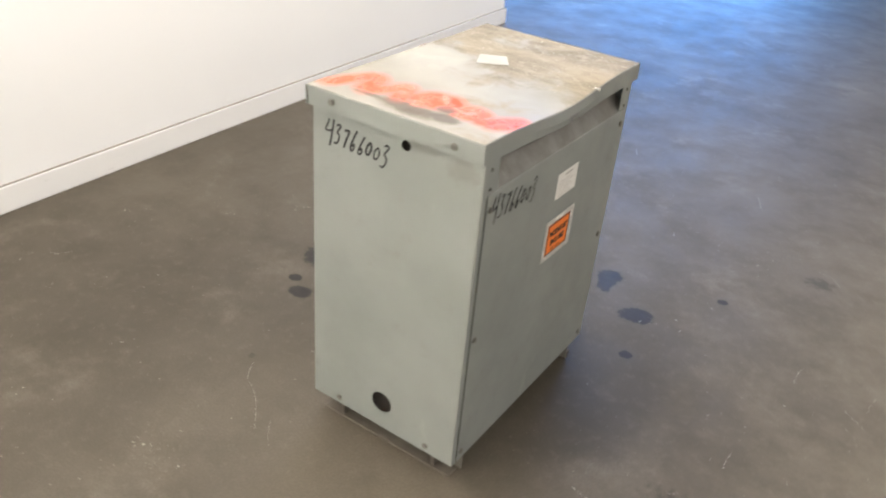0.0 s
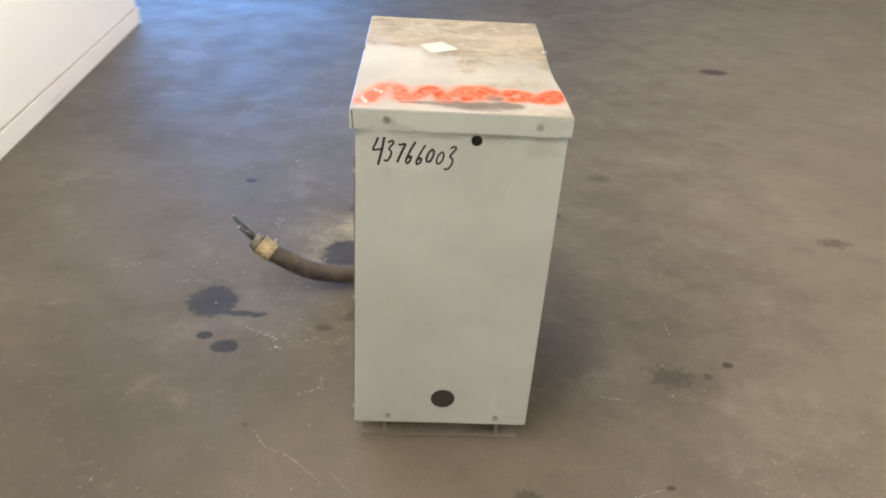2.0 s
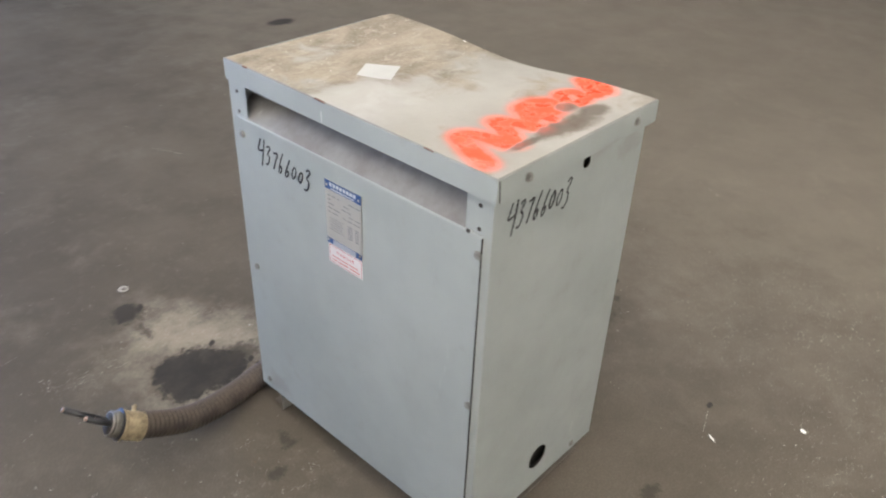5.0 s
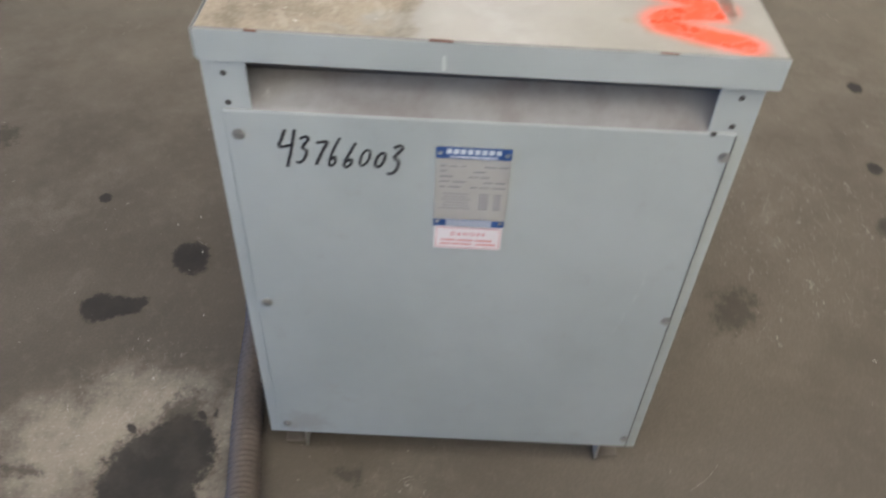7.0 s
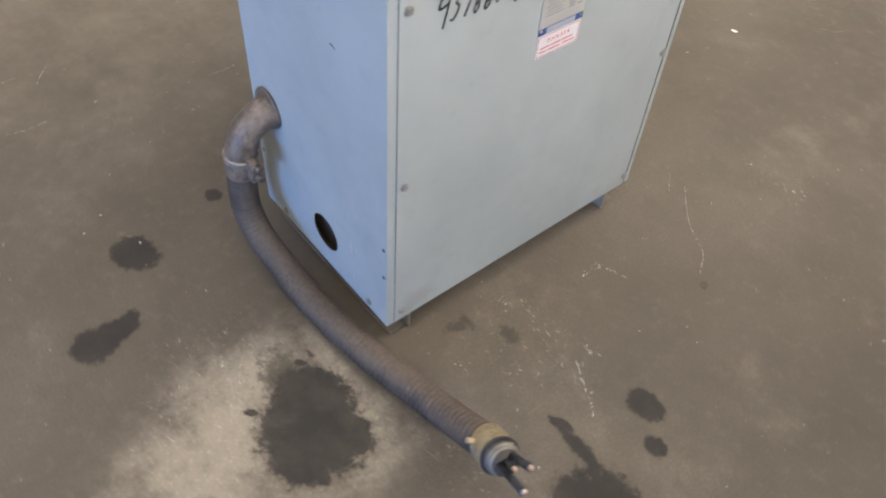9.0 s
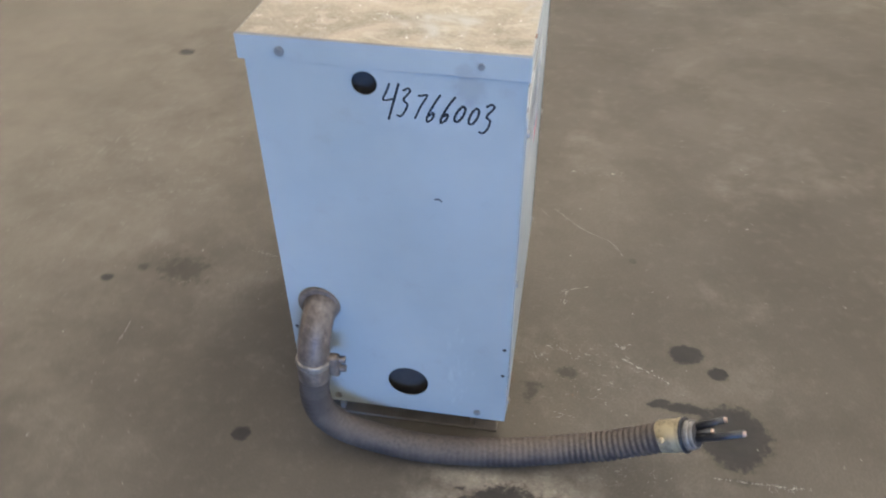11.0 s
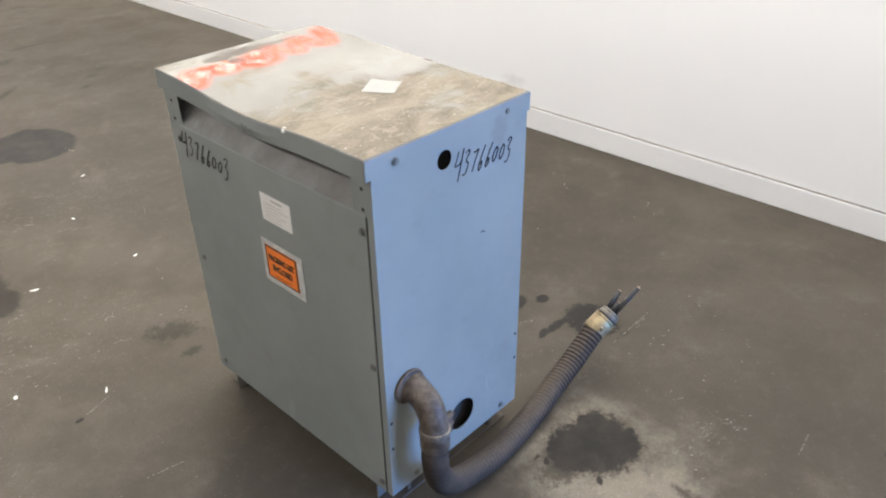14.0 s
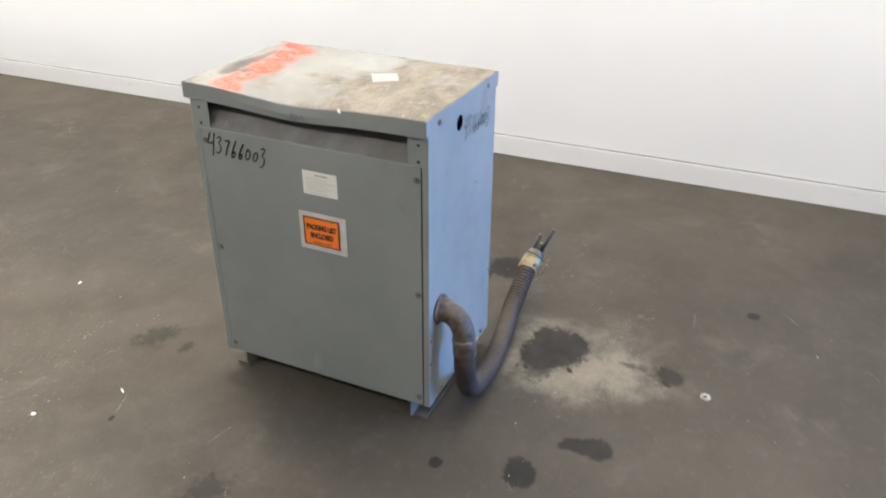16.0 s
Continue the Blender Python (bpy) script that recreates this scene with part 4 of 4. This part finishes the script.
def build_nameplate():
    w, h = 0.106, 0.148
    plate = sheet("nameplate", w, h, PLATE, "west", -0.0045, 0.723, 0.0004, 0.0012, None, "silver and blue metal rating plate")
    sheet("top_band", w, 0.020, BLUE, "west", 0, h / 2 - 0.010, 0.0013, 0.0003, plate)
    sheet("bottom_band", w, 0.013, BLUE, "west", 0, -h / 2 + 0.0075, 0.0013, 0.0003, plate)
    for k in range(8):
        bars("maker_mark", [(-0.0345 + k * 0.0099, h / 2 - 0.0075, 0.0072, 0.0080)], PALE, plate, 0.0017)
    for mark_z, mark_w, mark_h, tone in ((h / 2 - 0.0165, 0.068, 0.0025, PALE), (-h / 2 + 0.0075, 0.068, 0.0115, SLATE)):
        bars("maker_mark", [(0, mark_z, mark_w, mark_h)], tone, plate, 0.0017)
    rng = random.Random(4)
    rows = []
    for k in range(5):
        z = 0.041 - k * 0.0095
        x = -0.046
        while x < 0.040:
            w1 = rng.uniform(0.006, 0.020)
            if rng.random() < 0.6:
                rows.append((x + w1 / 2, z, w1, 0.0022))
            x += w1 + 0.004
    for k in range(6):
        rows.append((0.019, -0.010 - k * 0.0055, 0.014, 0.0024))
        rows.append((0.039, -0.010 - k * 0.0055, 0.011, 0.0024))
        rows.append((-0.022, -0.010 - k * 0.0055, rng.uniform(0.03, 0.05), 0.0012))
    tagged(bars("plate_print", rows, GREYPRINT, plate, 0.0013), kind="stuff")
    for u, z in ((-0.047, 0.063), (0.047, 0.063), (-0.047, -0.064), (0.047, -0.064)):
        rivet = part("rivet", rod((0, 0, 0), (0, -0.0016, 0), 0.0028, 10), ZINC, plate)
        rivet.matrix_basis = pose(u, -0.0012, z)
    warn = sheet("danger_sticker", 0.103, 0.045, STICKER, "west", -0.004, 0.625, 0.0004, 0.0006, None, "white sticker with red DANGER print")
    ob = part("danger_word", text_mesh("D A N G E R", 0.0098, "danger", 0.0002), RED, warn)
    ob.matrix_basis = pose(0, -0.0009, 0.008)
    bars("danger_print", [(0, -0.0200, 0.096, 0.0009), (0, 0.0200, 0.096, 0.0009), (-0.0485, 0, 0.0009, 0.040), (0.0485, 0, 0.0009, 0.040)], RED, warn, 0.0006)
    words = [(x, z, w, 0.0030) for z, row in ((-0.0045, ((-0.030, 0.022), (-0.004, 0.024), (0.024, 0.026))), (-0.0125, ((-0.034, 0.016), (-0.008, 0.030), (0.028, 0.030)))) for x, w in row]
    for word in words:
        bars("warning_print", [word], SALMON, warn, 0.0006)



build_nameplate()


def build_east_labels():
    slip = sheet("paper_label", 0.108, 0.070, PAPER, "east", 0.042, 0.733, 0.0004, 0.0006, None, "white paper label with faint print")
    rows = [(0.005, 0.024, 0.040, 0.004)]
    rng = random.Random(8)
    for k in range(6):
        w = rng.uniform(0.06, 0.09)
        rows.append((-0.045 + w / 2, 0.012 - k * 0.008, w, 0.0011))
    tagged(bars("label_print", rows, PLATE, slip, 0.0006), kind="stuff")
    pouch = sheet("packing_pouch", 0.151, 0.117, CLEAR, "east", 0.041, 0.583, 0.0004, 0.0016, None, "clear pouch with an orange packing-list card")
    card = sheet("orange_card", 0.119, 0.090, ORANGE, "east", -0.004, 0.001, 0.0017, 0.0006, pouch)
    bars("card_border", [(0, 0.0425, 0.116, 0.004), (0, -0.0425, 0.116, 0.003), (-0.056, 0, 0.004, 0.086), (0.056, 0, 0.0045, 0.086), (0, -0.034, 0.060, 0.0016)], INK, card, 0.0007)
    for word, z in (("PACKING LIST", 0.013), ("ENCLOSED", -0.013)):
        me = text_mesh(word, 0.0165, "word", 0.0010)
        bmesh.ops.scale(me, vec=(0.90, 1, 1.30), verts=me.verts)
        ob = part("card_words", me, INK, card)
        ob.matrix_basis = pose(0, -0.0009, z)


build_east_labels()

# ---------------------------------------------------------------- conduit that leaves the north end
conduit = thing("flexible_conduit", (0.15, 0.374, 0.37), "dusty ribbed flexible conduit with cast elbow and cut cables", "conduit")
INV = Matrix.Translation((-0.15, -0.374, -0.37))


def cpart(name, bm, material, label="", parent=None, smooth=True):
    return part(name, moved(bm, INV), material, parent or conduit, label, smooth)


elbow_line = smooth_line([(0.150, 0.369, 0.372), (0.150, 0.400, 0.370), (0.150, 0.432, 0.352), (0.152, 0.450, 0.318), (0.154, 0.455, 0.280)], 0.006)
cpart("elbow", tube(elbow_line, lambda i: 0.0400 - 0.0070 * min(1.0, i / 6.0)), CAST, "dirty cast metal elbow")
cpart("flange", rod((0.156, 0.3755, 0.377), (0.156, 0.385, 0.377), 0.0440, 28, bevel=0.004), CAST)
cpart("clamp_band", rod((0.153, 0.4545, 0.298), (0.154, 0.4552, 0.284), 0.0366, 26, bevel=0.002), BAND)
cpart("coupling", rod((0.154, 0.4552, 0.285), (0.155, 0.457, 0.242), 0.0345, 24, bevel=0.003), CAST)
for z in (0.292, 0.266):
    cpart("clamp_bolt", rod((0.118, 0.450, z), (0.088, 0.446, z), 0.0080, 8, bevel=0.001), CAST)
cpart("clamp_lug", box(0.100, 0.122, 0.440, 0.462, 0.252, 0.304, 0.004), CAST)

hose_line = smooth_line([(0.155, 0.457, 0.245), (0.159, 0.461, 0.190), (0.147, 0.464, 0.136), (0.108, 0.463, 0.092), (0.036, 0.456, 0.058),
                         (-0.070, 0.450, 0.037), (-0.170, 0.439, 0.033), (-0.280, 0.422, 0.033), (-0.380, 0.404, 0.044), (-0.472, 0.396, 0.068), (-0.590, 0.396, 0.131)], 0.0026)
HOSE_N = len(hose_line)


def hose_radius(i):
    rib = 0.5 + 0.5 * math.cos(2 * math.pi * i / 5)
    uneven = 0.75 + 0.35 * math.sin(i * 0.071) + 0.25 * math.sin(i * 0.193 + 1.0)
    depth = 0.0008 + 0.0014 * min(1.0, max(0.0, (i / HOSE_N - 0.42) * 6)) * uneven + 0.0017 * min(1.0, max(0.0, (i / HOSE_N - 0.66) * 5))
    return 0.0318 + depth * (rib - 0.5)


cpart("hose", tube(hose_line, hose_radius, 20), HOSE)
END = hose_line[-1]
WAY = Vector((-0.126, 0.034, 0.085)).normalized()


def along(d, side=0.0, up=0.0):
    right = WAY.cross(Vector((0, 0, 1))).normalized()
    return END + WAY * d + right * side + right.cross(WAY) * up


cpart("fitting_sleeve", rod(along(-0.016), along(0.032), 0.0350, 28, bevel=0.003), BRASS, "tarnished yellow metal sleeve")
cpart("locking_ring", rod(along(0.030), along(0.040), 0.0372, 10, bevel=0.002), BRASS)
cpart("gasket", rod(along(0.0400), along(0.0435), 0.0380, 26, bevel=0.001), CABLE, "thin black rubber ring")
cpart("end_bushing", rod(along(0.043), along(0.058), 0.0318, 26, bevel=0.003), BUSHING, "grey threaded metal bushing")
cpart("bushing_rim", rod(along(0.057), along(0.066), 0.0300, 26, bevel=0.003), BUSHING)
# the throat is a dark disc, its shade painted
cpart("bushing_throat", rod(along(0.0645), along(0.0670), 0.0255, 24), RECESS_SHADE)
cpart("set_screw", rod(along(0.004, 0.030, 0.020), along(0.004, 0.042, 0.028), 0.006, 8, bevel=0.001), BRASS)
for length, s, u, bend in ((0.170, 0.011, -0.003, 0.016), (0.128, -0.012, 0.006, 0.014), (0.100, 0.000, -0.001, 0.009)):
    tip = along(length, s * 1.5, u + bend)
    wire = cpart("cable", rod(along(0.050, s, u), tip, 0.0074, 12), CABLE)
    d = (tip - along(0.050, s, u)).normalized()
    cpart("copper_end", rod(tip - d * 0.0005, tip + d * 0.004, 0.0050, 10), COPPER, "bright cut copper", wire)

# ---------------------------------------------------------------- small things
def paper_slip():
    rng = random.Random(2)
    corners = [Vector((-0.038, 0.158, 0)), Vector((-0.097, 0.120, 0)), Vector((-0.064, 0.054, 0)), Vector((0.005, 0.098, 0))]
    bm = bmesh.new()
    rows, n = [], 8
    for i in range(n + 1):
        row = []
        for j in range(n + 1):
            u, v = i / n, j / n
            p = corners[0] * (1 - u) * (1 - v) + corners[1] * u * (1 - v) + corners[2] * u * v + corners[3] * (1 - u) * v
            z = TOP - float(dent(np.float64(p.x), np.float64(p.y))) + 0.0012 + 0.0012 * math.sin(u * 4) * math.sin(v * 3) ** 2
            row.append(bm.verts.new((p.x, p.y, z)))
        rows.append(row)
    for a, b in zip(rows, rows[1:]):
        for k in range(n):
            bm.faces.new((a[k], a[k + 1], b[k + 1], b[k]))
    got = bmesh.ops.extrude_face_region(bm, geom=list(bm.faces))
    bmesh.ops.translate(bm, vec=(0, 0, 0.0003), verts=[v for v in got["geom"] if isinstance(v, bmesh.types.BMVert)])
    return bm


tagged(new("paper_slip", mesh_of("paper_slip", paper_slip(), OLDPAPER)), "small torn white paper slip lying on the cabinet lid", "paper")


def washer():
    bm = bmesh.new()
    rings = []
    for r, z in ((0.0065, 0.0002), (0.0165, 0.0002), (0.0172, 0.0012), (0.0165, 0.0024), (0.0065, 0.0024)):
        rings.append([bm.verts.new((r * math.cos(a), r * math.sin(a), z)) for a in (2 * math.pi * k / 24 for k in range(24))])
    for a, b in zip(rings, rings[1:] + rings[:1]):
        for k in range(24):
            bm.faces.new((a[k], a[(k + 1) % 24], b[(k + 1) % 24], b[k]))
    return bm


ob = tagged(new("washer", mesh_of("washer", washer(), ZINC)), "flat bright metal washer lying on the concrete", "washer")
ob.matrix_world = pose(-0.266, 1.110, 0)


def paper_scrap(length, width, seed):
    """A small torn, slightly curled flake of paper."""
    rng = random.Random(seed)
    bm = bmesh.new()
    n = 7
    rim = []
    for k in range(2 * n):
        a = math.pi * k / n
        rim.append((length / 2 * math.cos(a) * rng.uniform(0.8, 1.15), width / 2 * math.sin(a) * rng.uniform(0.75, 1.2)))
    low = [bm.verts.new((x, y, 0.0008 + 6.0 * x * x)) for x, y in rim]
    mid = bm.verts.new((0, 0, 0.0012))
    for k in range(2 * n):
        bm.faces.new((low[k], low[(k + 1) % (2 * n)], mid))
    got = bmesh.ops.extrude_face_region(bm, geom=list(bm.faces))
    bmesh.ops.translate(bm, vec=(0, 0, 0.0005), verts=[v for v in got["geom"] if isinstance(v, bmesh.types.BMVert)])
    return bm


for x, y, length, width, turn, seed in ((0.426, -1.250, 0.046, 0.012, 160, 1), (0.068, -1.205, 0.026, 0.013, 20, 2), (0.695, -0.735, 0.024, 0.016, 70, 3), (0.496, -0.572, 0.040, 0.007, 60, 4),
                                        (-0.098, -1.998, 0.034, 0.010, 15, 5), (0.105, -1.649, 0.022, 0.012, 100, 6)):
    scrap = tagged(new("paper_scrap", mesh_of("paper_scrap", paper_scrap(length * 0.75, width * 0.8, seed), PAPER)), "tiny torn white paper scrap lying on the concrete", "paper scrap", group="paper scraps on the floor")
    scrap.matrix_world = pose(x, y, 0, 0, 0, turn)

# the second cabinet, farther off, on its two side runners
second = thing("equipment_cabinet", (0.682, -3.988, 0), "grey steel equipment cabinet standing on raised side panels", "cabinet")
second.matrix_world = pose(0.682, -3.988, 0, 0, 0, 136)


def build_second():
    w, d, h = 0.816, 0.56, 1.25
    for x in (0.0, w - 0.03):
        side = part("side_panel", box(x, x + 0.03, 0.0, d, 0.0, h, 0.003), TEAL, second)
        # dark strip that paints the contact shadow at the floor
        part("floor_shade_strip", box(x - 0.002, x + 0.032, -0.002, d + 0.002, 0.0005, 0.010, 0.001), LINE_SHADE, side, "dark strip drawn as the contact shadow along the lower edge")
    part("front_door", box(0.038, w - 0.038, -0.006, 0.016, 0.160, h - 0.02, 0.003), TEAL, second)
    # dark sheet behind the door, seen as the shaded gap round it
    part("door_gap_sheet", box(0.030, w - 0.030, 0.0165, 0.024, 0.150, h - 0.01), LINE_SHADE, second, "dark sheet drawn as the black gap round the door")
    part("front_rail", box(0.031, w - 0.031, 0.002, 0.030, 0.120, 0.149, 0.002), TEAL, second)
    # unseen back and pan, coloured dark to keep the opening below in shade
    part("back_panel", box(0.031, w - 0.031, d - 0.02, d - 0.002, 0.020, h, 0.002), RECESS_SHADE, second)
    part("floor_pan", box(0.031, w - 0.031, 0.031, d - 0.021, 0.120, 0.140), RECESS_SHADE, second)
    part("top_panel", box(-0.004, w + 0.004, -0.008, d + 0.004, h, h + 0.02, 0.003), TEAL, second)


build_second()


FLAKES = [((-0.321, 0.049), (-0.413, 0.088), 22, 0.006), ((-0.286, 0.087), (-0.339, 0.112), 12, 0.006), ((-0.349, -0.110), (-0.355, -0.170), 22, 0.007),
          ((-0.494, 0.027), (-0.525, 0.031), 16, 0.006), ((-0.545, 0.084), (-0.629, 0.132), 14, 0.006), ((-0.360, 0.281), (-0.397, 0.270), 8, 0.010),
          ((-0.463, 0.206), (-0.40, 0.18), 9, 0.02), ((-0.82, 0.396), (-0.898, 0.389), 26, 0.005), ((-1.127, 0.468), (-1.09, 0.45), 10, 0.015),
          ((-0.844, 0.506), (-0.80, 0.49), 8, 0.015), ((-0.557, 0.783), (-0.60, 0.80), 26, 0.022), ((-0.631, 0.821), (-0.662, 0.848), 22, 0.018),
          ((-0.622, 0.663), (-0.58, 0.62), 14, 0.02), ((0.011, 0.699), (-0.097, 0.62), 36, 0.05), ((-0.20, 0.737), (-0.45, 0.86), 34, 0.05), ((0.30, -0.95), (0.75, -0.75), 22, 0.10)]


def floor_chips():
    rng = random.Random(11)
    bm = bmesh.new()
    spots = []
    for _ in range(46):
        x, y = rng.uniform(-1.7, 2.3), rng.uniform(-3.2, 2.6)
        for _ in range(rng.choice((1, 1, 2, 4, 6))):
            spots.append((x + rng.gauss(0, 0.07), y + rng.gauss(0, 0.07), rng.choice((0.0012, 0.0016, 0.002, 0.002, 0.003, 0.0045))))
    spots = [(x, y, r, rng.uniform(0, 6.3), rng.uniform(0.35, 0.9)) for x, y, r in spots]
    for (ax, ay), (bx, by), count, spread in FLAKES:
        lie = math.atan2(by - ay, bx - ax) + rng.uniform(-0.5, 0.5)
        for _ in range(count):
            k = rng.random()
            spots.append((ax + (bx - ax) * k + rng.gauss(0, spread), ay + (by - ay) * k + rng.gauss(0, spread),
                          rng.choice((0.0008, 0.0015, 0.0022, 0.0035, 0.0055)), lie + rng.gauss(0, 0.35), rng.uniform(0.10, 0.28)))
    for x, y, r, a0, squash in spots:
        if (abs(x) < 0.25 and abs(y) < 0.38) or math.hypot(x + 0.29, y - 0.6) < 0.17:
            continue
        k = rng.randint(5, 8)
        ring = []
        for i in range(k):
            a = 6.2832 * i / k
            q = r * rng.uniform(0.6, 1.3)
            u, v = q * math.cos(a), q * squash * math.sin(a)
            ring.append((x + u * math.cos(a0) - v * math.sin(a0), y + u * math.sin(a0) + v * math.cos(a0)))
        low = [bm.verts.new((px, py, 0.0002)) for px, py in ring]
        high = [bm.verts.new((x + (px - x) * 0.7, y + (py - y) * 0.7, 0.0002 + min(0.002, r * squash * 0.4))) for px, py in ring]
        for i in range(k):
            j = (i + 1) % k
            bm.faces.new((low[i], low[j], high[j], high[i]))
        bm.faces.new(high)
    return bm


tagged(new("floor_grit", mesh_of("floor_grit", floor_chips(), CHIP)), "pale chips and grit scattered over the concrete", "grit", kind="stuff")

SCRATCHES = [[(-0.512, -0.340), (-0.474, -0.396), (-0.392, -0.443), (-0.299, -0.532)], [(-0.930, 0.383), (-0.849, 0.388), (-0.714, 0.391)],
             [(-0.906, -0.563), (-0.878, -0.517)], [(-0.352, -0.160), (-0.428, -0.190)],
             [(-0.283, 0.088), (-0.328, 0.107)], [(-0.509, 0.068), (-0.615, 0.124)], [(0.333, 1.980), (0.392, 1.848)], [(0.776, 0.164), (0.778, 0.249)],
             [(-0.740, 1.001), (-0.645, 1.013)], [(-0.880, 1.295), (-0.820, 1.357)], [(0.582, -0.515), (0.466, -0.557)], [(0.586, -0.176), (0.483, -0.156)]]


def floor_scratches():
    """Thin broken pale scrapes, each a chain of short flat strokes."""
    rng = random.Random(21)
    bm = bmesh.new()
    lines = [[Vector((x, y, 0.0006)) for x, y in line] for line in SCRATCHES]
    for _ in range(70):
        x, y, a, r = rng.uniform(-1.6, 2.2), rng.uniform(-3.0, 2.4), rng.uniform(0, 6.3), rng.uniform(0.010, 0.055)
        if abs(x) < 0.30 and abs(y) < 0.45:
            continue
        bend = rng.uniform(-0.4, 0.4)
        lines.append([Vector((x, y, 0.0006)), Vector((x + r * math.cos(a), y + r * math.sin(a), 0.0006)),
                      Vector((x + r * 2 * math.cos(a + bend), y + r * 2 * math.sin(a + bend), 0.0006))])
    for k, line in enumerate(lines):
        pts = smooth_line(line, 0.004)
        wide = rng.uniform(0.0009, 0.0018) if k < len(SCRATCHES) else rng.uniform(0.0006, 0.0014)
        for p, q in zip(pts, pts[1:]):
            if rng.random() < 0.45:
                continue
            t = (q - p).normalized()
            w = Vector((-t.y, t.x, 0)) * wide * rng.uniform(0.3, 1.1)
            j = Vector((rng.uniform(-1, 1), rng.uniform(-1, 1), 0)) * 0.0008
            bm.faces.new([bm.verts.new(v + j) for v in (p - w, q - w, q + w, p + w)])
    return bm


tagged(new("floor_scrapes", mesh_of("floor_scrapes", floor_scratches(), SCRAPE)), "thin pale scrapes worn into the concrete", "scrapes", kind="stuff")
